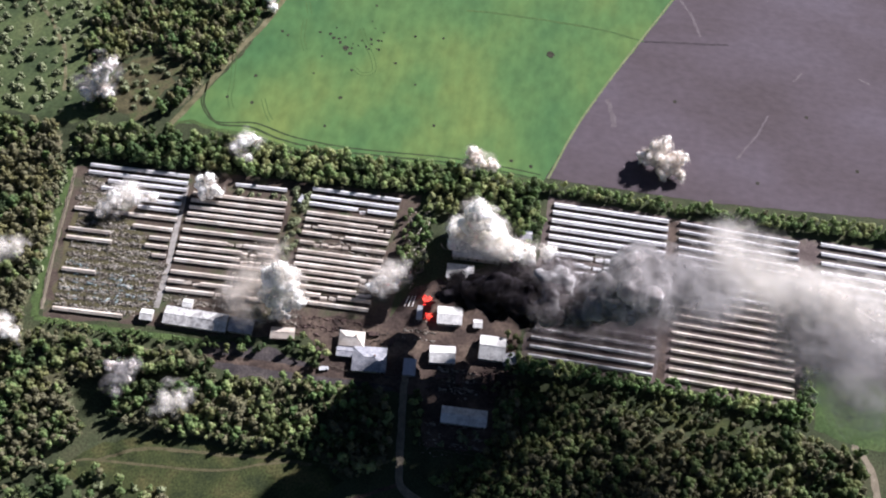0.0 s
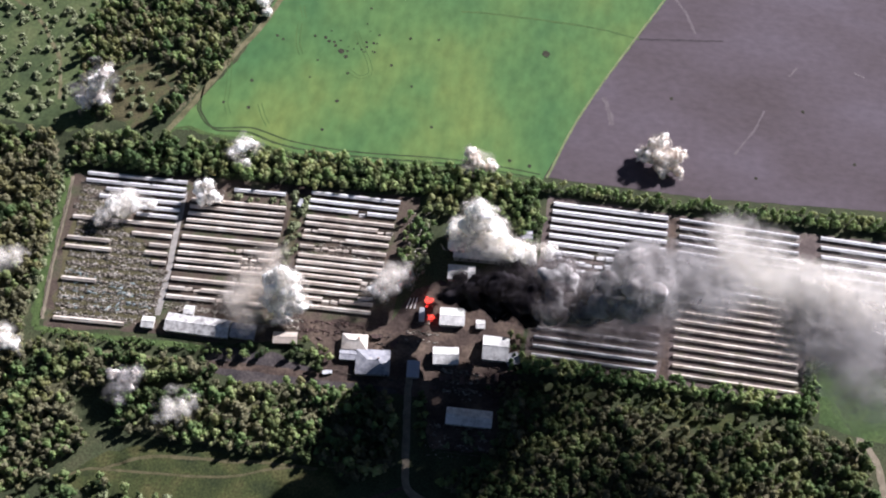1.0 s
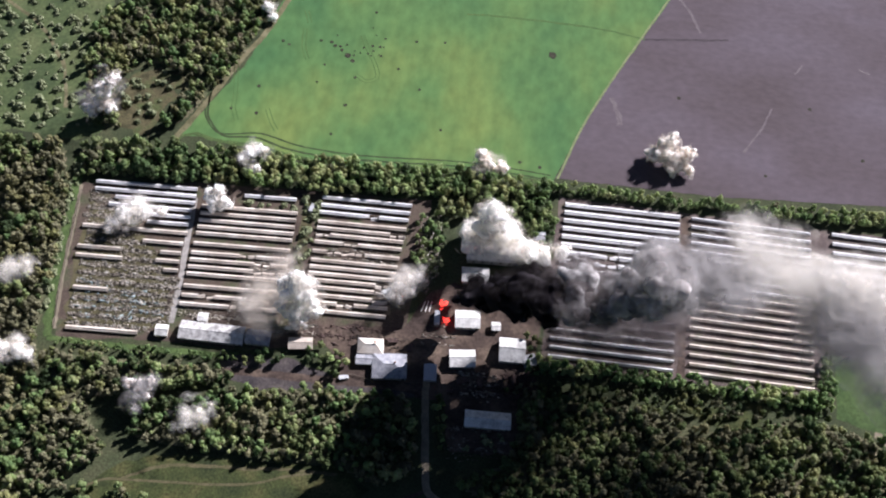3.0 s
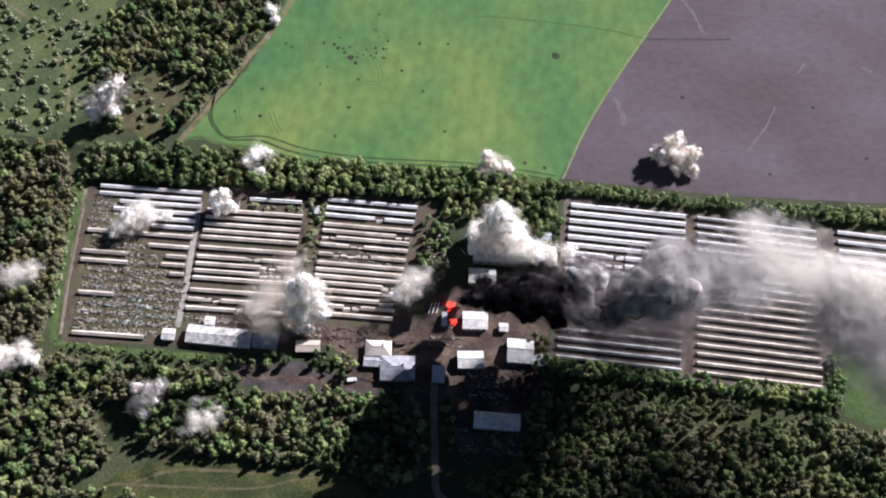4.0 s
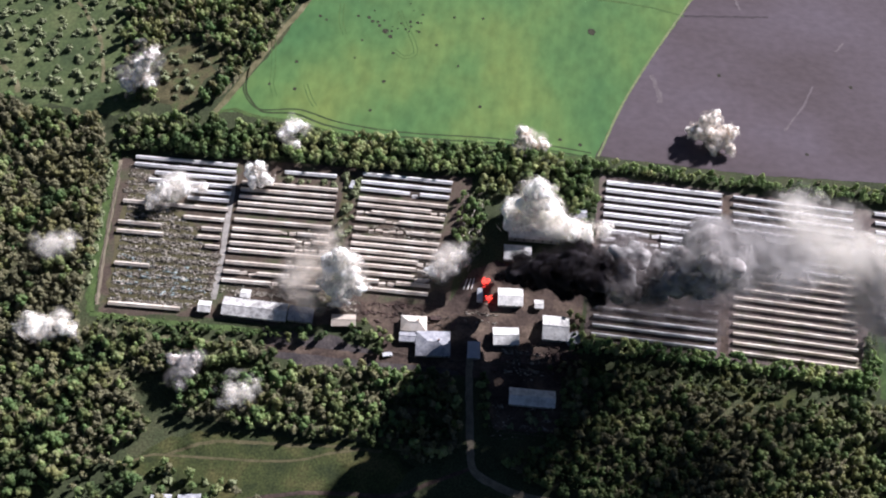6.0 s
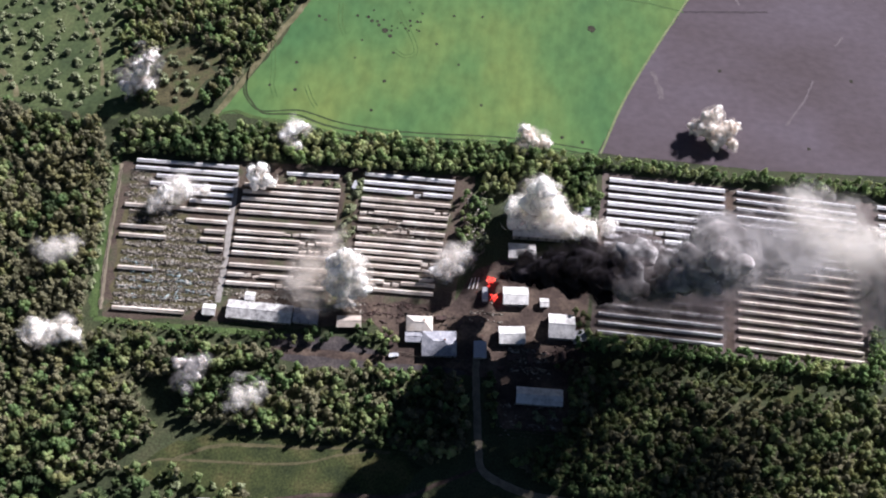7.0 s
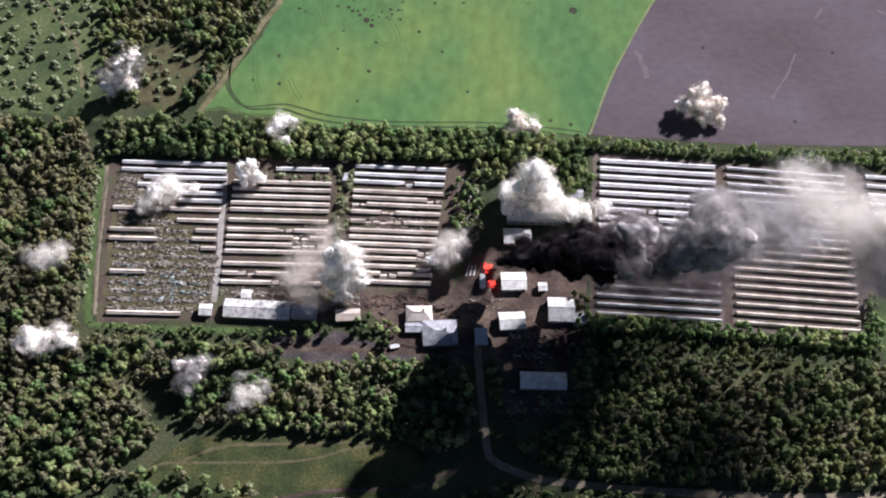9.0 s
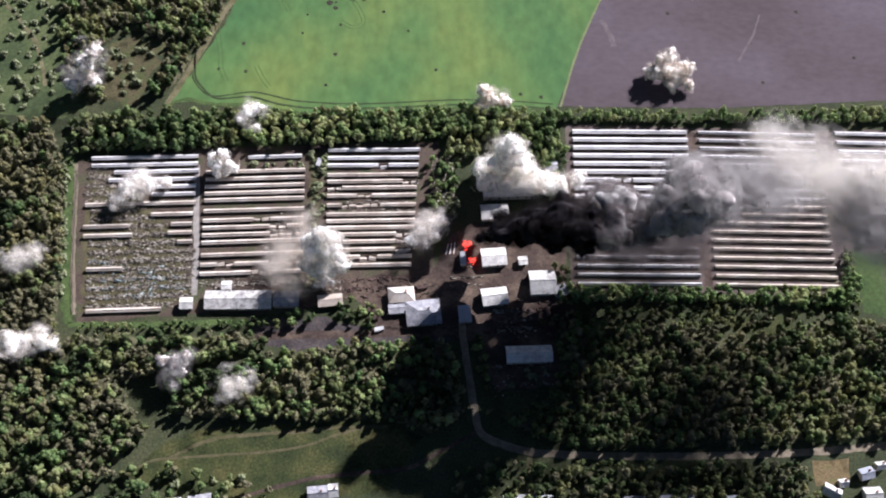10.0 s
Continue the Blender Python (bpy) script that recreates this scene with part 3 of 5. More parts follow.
def woodland(name, spots, mix, size, label, brown=None):
    """Many trees as one object: a crown mass for each kind of foliage and the stems. mix: shares of green, fresh, brown; brown: centre and reach of a barely leafed patch."""
    g = np.random.RandomState(len(spots))
    heaps, stems = {}, []
    for x, y in spots:
        patch = 0.5 + 0.9 * noise.noise(Vector((x * 0.045, y * 0.045, 3))) + 0.3 * noise.noise(Vector((x * 0.14, y * 0.14, 8)))
        if brown:
            patch += 0.75 * math.exp(-((x - brown[0]) ** 2 + (y - brown[1]) ** 2) / brown[2] ** 2) - 0.22
        patch = min(0.97, max(0.03, patch))
        share = np.array(mix) * (1 - patch, 1.15 - patch, patch)
        kind = ("green", "fresh", "brown")[g.choice(3, p=share / share.sum())]
        kinds = THIN if kind == "brown" else CROWNS
        v, f = kinds[g.randint(len(kinds))]
        a, s = g.uniform(0, 6.28), size * (0.5 + 0.85 * g.rand() ** 1.2)
        rot = np.array([[math.cos(a), -math.sin(a), 0], [math.sin(a), math.cos(a), 0], [0, 0, 1]]) * s
        rot[2, 2] *= g.uniform(0.85, 1.2)
        heaps.setdefault(kind, []).append((v @ rot.T + np.array([x, y, 0]), f))
        stems.append((TRUNK[0][:12] * s + np.array([x, y, 0]), TRUNK[1][:12]))
    top = tagged(soup(name, *joined(stems), BARK), label, "woodland", kind="stuff")
    for kind, material in (("green", LEAF), ("fresh", LEAF_PALE), ("brown", TWIG)):
        if kind in heaps:
            tagged(soup(kind + "_crowns", *joined(heaps[kind]), material, top, smooth=True), kind="stuff")
    return top


def undergrowth(poly, top, high=2.6, step=1.3):
    """Low tangled growth that fills a wood between its stems: an uneven sheet that sinks into the ground at its rim."""
    xs, ys = [p[0] for p in poly], [p[1] for p in poly]
    nx, ny = int((max(xs) - min(xs)) / step) + 1, int((max(ys) - min(ys)) / step) + 1
    at, vs = {}, []
    for i in range(nx):
        for j in range(ny):
            x, y = min(xs) + i * step, min(ys) + j * step
            if inside(x, y, poly):
                rim = min(1.0, 0.25 * sum(inside(x + d, y + e, poly) for d, e in ((2.2, 0), (-2.2, 0), (0, 2.2), (0, -2.2))))
                z = 0.5 + 0.75 * noise.noise(Vector((x * 0.33, y * 0.33, 1))) + 0.45 * noise.noise(Vector((x * 0.9, y * 0.9, 5)))
                at[i, j] = len(vs)
                vs.append((x + 0.4 * noise.noise(Vector((x, y, 9))), y + 0.4 * noise.noise(Vector((x, y, 12))), high * max(0.0, z) * rim ** 3 - 0.1))
    fs = []
    for (i, j), a in at.items():
        b, c, d = at.get((i + 1, j)), at.get((i + 1, j + 1)), at.get((i, j + 1))
        if None not in (b, c, d):
            fs += [(a, b, c), (a, c, d)]
    return tagged(soup("undergrowth", vs, fs, UNDERGROWTH, top, smooth=True), kind="stuff")


wood_rng = random.Random(11)
W_EDGE = [(-296, 0), (-269, -7), (-238, -8), (-227.5, -39), (-223.5, -75), (-221, -105), (-214, -122), (-228, -132), (-240, -184), (-285, -184), (-292, -130)]
undergrowth(W_EDGE, woodland("woodland_west", scatter(W_EDGE, 2.9, wood_rng), (0.22, 0.08, 1.0), 0.74, "dense wood of brown barely leafed trees"))
NW = [(-246, 62), (-225, 110), (-150, 130), (-161, 90), (-168, 62), (-186, 18), (-196, 8), (-197, 12), (-191, 30), (-195, 43), (-209, 48), (-226, 37), (-224, 18), (-216, 8), (-224, 4), (-236, 22), (-243, 40)]
undergrowth(NW, woodland("woodland_northwest", scatter(NW, 2.95, wood_rng), (0.6, 0.35, 0.4), 0.72, "dense green wood beside the field track"))
SW1 = [(-240, -137), (-222, -128), (-213, -110), (-140, -107.5), (-134, -112), (-164, -122), (-193, -130), (-178, -150), (-190, -164), (-205, -176), (-240, -190)]
undergrowth(SW1, woodland("woodland_southwest", scatter(SW1, 2.75, wood_rng), (0.4, 0.3, 0.6), 0.7, "mixed olive and green wood south of the sheds"))
SW2 = [(-174, -131), (-150, -122), (-126, -115), (-93, -110), (-60, -110), (-56, -122), (-53, -140), (-66, -150), (-84, -144), (-112, -144), (-148, -144), (-170, -143)]
undergrowth(SW2, woodland("woodland_south", scatter(SW2, 2.75, wood_rng), (0.5, 0.4, 0.4), 0.7, "dense green wood between road and meadow"))
SE = [(-12, -99), (30, -101), (50, -101), (64, -106), (88, -100), (100, -96), (124, -97), (142, -100), (150, -146), (90, -150.5), (40, -153.5), (-10, -153.5), (-24, -150), (-34, -145), (-14, -128)]
undergrowth(SE, woodland("woodland_southeast", scatter(SE, 2.95, wood_rng), (0.55, 0.35, 0.75), 0.72, "dense green wood with a brown patch inside the road bend", (55, -121, 24)))
S3 = [(-58, -164), (-40, -160), (-30, -160.5), (40, -160.5), (87, -158.5), (86, -168), (92, -176), (118, -176), (118, -184), (-58, -184)]
woodland("village_trees", scatter(S3, 3.1, wood_rng, 0.9), (0.8, 0.3, 0.25), 0.66, "garden trees between the village houses")
S4 = [(-240, -185), (-196, -164), (-165, -163), (-142, -166), (-128, -173), (-116, -182), (-116, -200), (-240, -200)]
woodland("woodland_meadow_edge", scatter(S4, 5.0, wood_rng, 0.75), (0.4, 0.6, 0.2), 0.8, "green trees at the meadow's edge")
N_UNDER = [(-230, -7), (-169, 2), (-116, 2), (-52, 7), (-6, 7), (-2, 1), (-62, -8), (-115, -14), (-168, -17), (-225, -22)]
woodland("hedgerow_west", scatter(N_UNDER, 2.9, wood_rng), (0.5, 0.5, 0.05), 0.45, "dense bushy undergrowth of the hedgerow")
SHRUBS = [(-8, -94), (54, -91), (100, -93), (122, -92), (124, -97), (100, -97), (50, -101), (-12, -99), (-15, -112), (-20, -100)]
woodland("shrubs_southeast", scatter(SHRUBS, 2.8, wood_rng, 0.85), (0.95, 0.05, 0.2), 0.5, "dark shrubs between hedge and wood")
N_EAST = [(-6, 8), (71, 9.5), (156, 16), (215, 25), (215, 13), (156, 8.5), (116, 6), (58, 4.8), (-1, 3.5)]
woodland("hedgerow_east", scatter(N_EAST, 2.0, wood_rng), (0.08, 0.9, 0.02), 0.52, "dense green hedgerow between field and sheds")
S_EAST = [(-8, -83.4), (56, -82.8), (115, -82), (118, -62), (122, -62), (122, -90), (100, -90), (54, -88.5), (20, -89), (-8, -91)]
woodland("hedgerow_south", scatter(S_EAST, 2.2, wood_rng), (0.1, 0.9, 0.03), 0.58, "bushy green hedgerow below the sheds")
S_WEST = [(-214, -104), (-176, -102.5), (-150, -101), (-136, -100), (-134, -104), (-174, -107), (-213, -108)]
woodland("hedge_west", scatter(S_WEST, 2.3, wood_rng), (0.1, 0.9, 0.0), 0.34, "low green hedge along the shed yard")
N_WEST = [(-232, -6), (-169, 3), (-116, 3), (-52, 8), (-8, 8), (-4, 0), (-62, -8), (-115, -14), (-168, -17), (-226, -23)]
N_WEST_SPOTS = scatter(N_WEST, 3.5, wood_rng)
woodland("hedgerow_end", [p for p in N_WEST_SPOTS if p[0] < -176], (0.3, 0.7, 0.05), 0.78, "leafy green trees at the hedgerow's end")
for x, y in [p for p in N_WEST_SPOTS if p[0] >= -176]:
    tree(x, y, wood_rng.uniform(0.6, 0.92), LEAF_PALE if wood_rng.random() < 0.72 else LEAF, "leafy green tree in the hedgerow", "hedgerow trees")

HALL_TREES = [(-58, -8), (-8, 0), (-4, -16), (-6, -32), (-15, -32), (-18, -20), (-30, -15), (-46, -19), (-60, -18)]
woodland("hall_grove", scatter(HALL_TREES, 3.1, wood_rng, 0.88), (0.25, 0.8, 0.02), 0.6, "small leafy green trees crowding round the hall")
YARD_TREES = {"trees behind the store": [(-134, -99), (-116, -97), (-112, -103), (-132, -105)], "trees beside the hall": [(-62, -22), (-55, -24), (-52, -40), (-58, -52), (-61, -34)], "trees beside the barn": [(-14, -74), (-7, -72), (-6, -88), (-11, -90)],
              "trees west of the houses": [(-105, -92), (-92, -89), (-86, -97), (-89, -104), (-106, -104), (-112, -99)], "trees beside the sheds": [(-69, -18), (-63, -18), (-61, -34), (-63, -54), (-69, -50)]}
YARD_TREES["trees beside the road"] = [(-49, -108), (-45, -108), (-42, -131), (-46, -131)]
for group, poly in YARD_TREES.items():
    for x, y in scatter(poly, 3.2, wood_rng, 0.42 if group == "trees beside the hall" else 0.85):
        tree(x, y, wood_rng.uniform(0.42, 0.72), LEAF_PALE if wood_rng.random() < 0.5 else LEAF, "small leafy green tree by the yard", group)
for poly, step, keep in (([(-224, 36), (-208, 46), (-197, 41), (-201, 8), (-214, 7), (-222, 18)], 4.5, 0.5), ([(-310, 76), (-248, 86), (-247, 45), (-246, 28), (-232, 4), (-262, 0), (-300, 4)], 5.0, 0.66), ([(-232, -12), (-228, -16), (-220.5, -98), (-224, -100)], 2.6, 0.75),
                         ([(-60, -16), (-52, -18), (-55, -48), (-59, -52)], 3.6, 0.5), ([(-34, -119), (-14, -119), (-15, -129), (-34, -129)], 3.6, 0.5), ([(-180, -166), (-150, -165), (-132, -170), (-170, -172)], 5, 0.5), ([(-121.5, -18), (-114.5, -17), (-113, -58), (-119.5, -60)], 3.0, 0.5), ([(-150, -25), (-126, -22), (-125, -26), (-149, -28)], 3.0, 0.6)):
    for x, y in scatter(poly, step, wood_rng, keep):
        bush(x, y, wood_rng.uniform(0.65, 1.45), "rounded pale green bush in the grass", "bushes")

# ---- sheds ----
EAVE = 1.15
SHAPES = {"low": (1.15, 0.66), "steep": (1.0, 0.56), "narrow": (0.98, 0.62), "slim": (0.82, 0.62)}      # half width and rise of the roofs


def roof_panel_mesh(material, half, rise):
    """One metre of pitched sheet roof, both slopes, with thickness."""
    top = EAVE + rise
    prof = [(-half, EAVE), (0, top), (half, EAVE), (half, EAVE - 0.06), (0, top - 0.06), (-half, EAVE - 0.06)]
    vs = [(x, y, z) for x in (-0.497, 0.497) for y, z in prof]
    fs = [(0, 1, 7, 6), (1, 2, 8, 7), (2, 3, 9, 8), (3, 4, 10, 9), (4, 5, 11, 10), (5, 0, 6, 11), (0, 5, 4, 1), (1, 4, 3, 2), (6, 7, 10, 11), (7, 8, 9, 10)]
    return plain_mesh("roof_panel", vs, fs, material)


def plain_mesh(name, vs, fs, material):
    me = bpy.data.meshes.new(name)
    me.from_pydata(vs, [], fs)
    me.materials.append(material)
    return me


def cuboid(name, sx, sy, sz, material):
    """A box centred in x and y that stands on z = 0."""
    vs = [(x * sx / 2, y * sy / 2, z * sz) for x in (-1, 1) for y in (-1, 1) for z in (0, 1)]
    fs = [(0, 1, 3, 2), (4, 6, 7, 5), (0, 4, 5, 1), (2, 3, 7, 6), (0, 2, 6, 4), (1, 5, 7, 3)]
    return plain_mesh(name, vs, fs, material)


TINTS = {"white": ROOF_WHITE, "tan": ROOF_TAN}
PANEL = {(t, s): roof_panel_mesh(TINTS[t], *SHAPES[s]) for t in TINTS for s in SHAPES}
GABLE = {s: plain_mesh("gable", [(x, y, z) for x in (-0.04, 0.04) for y, z in ((-h + 0.15, 0), (h - 0.15, 0), (h - 0.15, EAVE), (0, EAVE + r - 0.08), (-h + 0.15, EAVE))],
                       [(0, 1, 2, 3, 4), (9, 8, 7, 6, 5), (0, 5, 6, 1), (1, 6, 7, 2), (2, 7, 8, 3), (3, 8, 9, 4), (4, 9, 5, 0)], BOARD) for s, (h, r) in SHAPES.items()}
SIDE = cuboid("side_wall", 1.0, 0.06, 0.55, BOARD)
POST = cuboid("post", 0.12, 0.12, EAVE, BOARD)
RIDGE_ME = {t: cuboid("ridge_cap", 1.0, 0.24, 0.05, m) for t, m in TINTS.items()}
TIE = cuboid("rafter", 0.1, 2.3, 0.1, BOARD)
shed_rng = random.Random(21)


def put_part(name, me, parent, x, y, z, sx=1.0, tilt=0.0, turn=0.0):
    ob = new(name, me)
    ob.parent = parent
    ob.matrix_local = pose(x, y, z, tilt, 0, turn) @ Matrix.Diagonal((sx, 1, 1, 1))
    return ob


def shed(x0, y0, x1, y1, tint, gone=(), group="farm sheds", step=9.0, shape="low"):
    """A long low animal shed from end to end; gone: (from, to) fractions of its length without roof."""
    long = math.hypot(x1 - x0, y1 - y0)
    top = empty("shed", (x0 + x1) / 2, (y0 + y1) / 2, 0, math.degrees(math.atan2(y1 - y0, x1 - x0)))
    half, rise = SHAPES[shape]
    n = max(1, round(long / step))
    w = long / n
    whole = []
    for i in range(n):
        k = (i + 0.5) / n
        x = -long / 2 + (i + 0.5) * w
        if any(a <= k <= b for a, b in gone) and shed_rng.random() < 0.7:
            for q in (-0.3, 0.3):
                put_part("rafter", TIE, top, x + q * w, 0, 0.35, 1, shed_rng.uniform(-10, 10), shed_rng.uniform(-30, 30))
            for q in (-0.28, 0.24):
                put_part("roof_panel", PANEL[tint, shape], top, x + (q + shed_rng.uniform(-0.08, 0.08)) * w, shed_rng.uniform(-0.7, 0.5), shed_rng.uniform(-1.2, -0.9), w * shed_rng.uniform(0.34, 0.5),
                         shed_rng.uniform(-14, 14), shed_rng.uniform(-14, 14))
            continue
        whole.append(i)
        put_part("roof_panel", PANEL[tint, shape], top, x, shed_rng.uniform(-0.04, 0.04), shed_rng.uniform(-0.03, 0.03), w, shed_rng.uniform(-0.8, 0.8))
        put_part("ridge_cap", RIDGE_ME[tint], top, x, 0, EAVE + rise - 0.02, w * 0.99)
    for s in (-1, 1):
        put_part("side_wall", SIDE, top, 0, s * (half - 0.2), 0.0, long * 0.99)
        put_part("gable", GABLE[shape], top, s * (long / 2 - 0.08), 0, 0)
    for i in range(n + 1):
        for s in (-1, 1):
            put_part("post", POST, top, -long / 2 + 0.2 + i * (long - 0.4) / n, s * (half - 0.32), 0)
    if len(whole) == n:
        label = "long low shed with a weathered %s sheet roof" % ("white" if tint == "white" else "tan")
    else:
        label = "long low shed with part of its %s roof blown away" % ("white" if tint == "white" else "tan")
    return tagged(top, label, "shed", group)


# east blocks
HOLES_A = {6: [(0.3, 0.45)], 7: [(0.35, 0.8)], 8: [(0.3, 0.75)], 9: [(0.4, 0.6)]}
for i in range(19):
    shed(-0.4 - 0.13 * i, -2.6 - 4.366 * i, 54.2 - 0.12 * i, -1.0 - 4.405 * i, "white", HOLES_A.get(i, ()), "sheds of the east block", 9.0, "low" if i < 9 else "slim")
for i in range(19):
    y = -0.9 - 4.41 * i
    shed(59.6 - 0.04 * i, y, 116 - 0.12 * i, y + 0.3, "white" if i < 9 else "tan", (), "sheds of the far east block", 9.0, "slim")
for i in range(12):
    y = 0.9 - 5.1 * i
    shed(126.2, y, 184, y + 0.4, "white", (), "sheds of the last block", 9.0, "steep")
# west blocks: rows by their height on the plan at mid length
C_ROWS = [(-24.1, -218.7, -171.8), (-28.0, -218.2, -171.4), (-31.7, -207.8, -170.9), (-35.8, -209.7, -171.6), (-39.6, -205, -171.2), (-43.5, -190, -171),
          (-48.0, -218, -170.6), (-53.6, -189.2, -171), (-58.9, -217.2, -198), (-58.6, -180.1, -171), (-63.4, -216.6, -195.9), (-62.9, -180.9, -170.5), (-67.4, -176.5, -170),
          (-79.5, -213, -198), (-98.8, -210.3, -179.6)]
for n, (y, xa, xb) in enumerate(C_ROWS):
    f = 0.06
    shed(xa, y + 0.9 + f * (xa + 195), xb, y + 0.9 + f * (xb + 195), "white" if n < 6 else "tan", (), "sheds of the shattered block", 7.0, "narrow")
D_ROWS = [(-29.5, ()), (-33.3, ()), (-37.1, ()), (-40.6, ()), (-44.0, [(0.42, 0.5)]), (-49.4, [(0.6, 0.7)]), (-54.2, [(0.58, 0.68)]), (-57.8, [(0.6, 0.75)]), (-61.4, [(0.75, 1)]),
          (-65.0, [(0.7, 0.8)]), (-71.0, [(0.8, 1)]), (-75.6, [(0.2, 0.28), (0.75, 1)]), (-79.9, [(0.5, 0.6)])]
for n, (y, gone) in enumerate(D_ROWS):
    k = (y + 29) / -50
    shed(-167.6 + 2.2 * k, y - 0.7, -123.6 + 1.5 * k, y + 2.1, "tan", gone, "sheds of the second block", 7.4, "narrow")
shed(-149.5, -21.7, -125.4, -20.1, "white", (), "sheds of the second block", 8.0, "narrow")
E_ROWS = [(-16.7, ()), (-21.0, ()), (-24.9, [(0.55, 0.68)]), (-29.9, ()), (-33.4, [(0.8, 1)]), (-36.7, [(0, 0.15), (0.45, 0.55)]), (-40.7, [(0.35, 0.6)]), (-45.6, [(0.25, 0.6)]), (-50.2, [(0.2, 0.3), (0.5, 0.7)]),
          (-53.6, ()), (-57.0, ()), (-60.3, [(0.8, 1)]), (-63.9, [(0.75, 1)]), (-67.8, [(0.45, 0.55), (0.8, 1)]), (-71.4, [(0.45, 0.52)]), (-75.4, [(0.45, 0.55)])]
for n, (y, gone) in enumerate(E_ROWS):
    k = (y + 16) / -60
    shed(-113.8 + 1.4 * k, y, -71.8 - 3.5 * k, y + 1.8, "white" if n < 3 else "tan", gone, "sheds of the third block", 7.0, "narrow")

# wreckage of the flattened sheds
def litter(name, poly, count, size, material, label, seed, along=0.06, flat=0.25):
    """Broken boards and sheets as one heap of small slabs."""
    g = np.random.RandomState(seed)
    rng = random.Random(seed)
    xs, ys = [p[0] for p in poly], [p[1] for p in poly]
    cube = np.array([(x, y, z) for x in (-.5, .5) for y in (-.5, .5) for z in (0, 1)], float)
    tri = np.array([(0, 1, 3), (0, 3, 2), (4, 6, 7), (4, 7, 5), (0, 4, 5), (0, 5, 1), (2, 3, 7), (2, 7, 6), (1, 5, 7), (1, 7, 3)])
    pieces = []
    while len(pieces) < count:
        x, y = g.uniform(min(xs), max(xs)), g.uniform(min(ys), max(ys))
        if not inside(x, y, poly):
            continue
        if g.rand() < 0.82:
            row = y - along * x
            y += round(row / 4.2) * 4.2 - row + g.normal() * 0.6
        a = along + (g.normal() * 0.15 if g.rand() < 0.8 else g.uniform(0, 3.14))
        d = size * g.uniform(0.3, 1.0, 3) * np.array([g.choice([0.7, 1.2, 3.0]), 0.55, flat])
        rot = np.array(Euler((g.normal() * 0.2, g.normal() * 0.2, a)).to_matrix())
        pieces.append(((cube * d) @ rot.T + np.array([x, y, 0.02 + g.rand() * 0.25]), tri))
    ob = soup(name, *joined(pieces), material)
    return tagged(ob, label, "rubble", kind="stuff")


litter("shed_rubble", [(-216, -47), (-205, -46), (-190, -52), (-178, -62), (-168, -68), (-168, -88), (-180, -97), (-211, -97)], 5600, 0.85, RUBBLE,
       "flattened sheds strewn as pale boards and sheets", 31)
litter("fallen_sheets", [(-213, -72), (-198, -76), (-172, -80), (-172, -88), (-200, -92), (-211, -90)], 160, 1.5, TEAL, "faded teal roof sheets among the boards", 41, flat=0.1)
litter("broken_posts", [(-212, -50), (-190, -54), (-171, -70), (-170, -88), (-182, -96), (-210, -96)], 900, 0.8, CHAR, "dark broken posts among the rubble", 42)
litter("shed_rubble_north", [(-220, -29), (-208, -30), (-206, -44), (-219, -47)], 420, 0.9, RUBBLE, "pale splinters of a broken shed", 32)
litter("shed_rubble_middle", [(-112, -38), (-75, -36), (-74, -52), (-112, -52)], 420, 0.8, RUBBLE, "splinters and boards between torn sheds", 33)
litter("shed_rubble_second", [(-140, -52), (-124, -50), (-122, -82), (-165, -86), (-165, -82), (-138, -80)], 420, 0.9, RUBBLE, "splinters beside torn sheds", 34)
litter("shed_rubble_east", [(12, -27), (46, -27), (46, -44), (12, -42)], 260, 0.9, RUBBLE, "roof splinters on a torn shed row", 35)
litter("lane_rubble", [(-67, -20), (-57, -18), (-55, -50), (-60, -58), (-64, -50)], 420, 0.9, RUBBLE, "pale splinters strewn beside the trees", 38, 1.4)
litter("store_rubble", [(-166, -82), (-120, -80), (-104, -80), (-104, -88), (-162, -88)], 420, 0.9, RUBBLE, "pale debris behind the long store", 39)
litter("yard_scrap", [(-105, -82), (-70, -79), (-72, -86), (-104, -89)], 180, 1.0, RUST, "rusty scrap along the yard", 36)
litter("yard_scrap_south", [(-32, -90), (-8, -88), (-6, -104), (-30, -106)], 150, 1.4, RUST, "rusty scrap and burnt timber heaps", 37)

litter("yard_junk", [(-40, -94), (-24, -92), (-22, -104), (-38, -106)], 160, 1.1, RUBBLE, "scattered planks and broken crates in the yard", 43)
litter("burnt_heap", [(-20, -90), (-9, -89), (-6, -101), (-18, -102)], 220, 1.3, RUST, "heap of burnt rust-brown timber", 44)
litter("yard_planks", [(-58, -76), (-44, -76), (-44, -84), (-58, -84)], 60, 0.9, RUBBLE, "pale boards dropped about the yard", 45)
litter("garden_scrap", [(-42, -119), (-14, -118), (-14, -131), (-42, -131)], 120, 0.9, RUBBLE, "odd boards and scrap behind the barn", 46)
litter("house_scrap", [(-90, -84), (-66, -82), (-64, -87), (-88, -86)], 90, 1.0, CHAR, "dark scrap heaps beside the houses", 47)

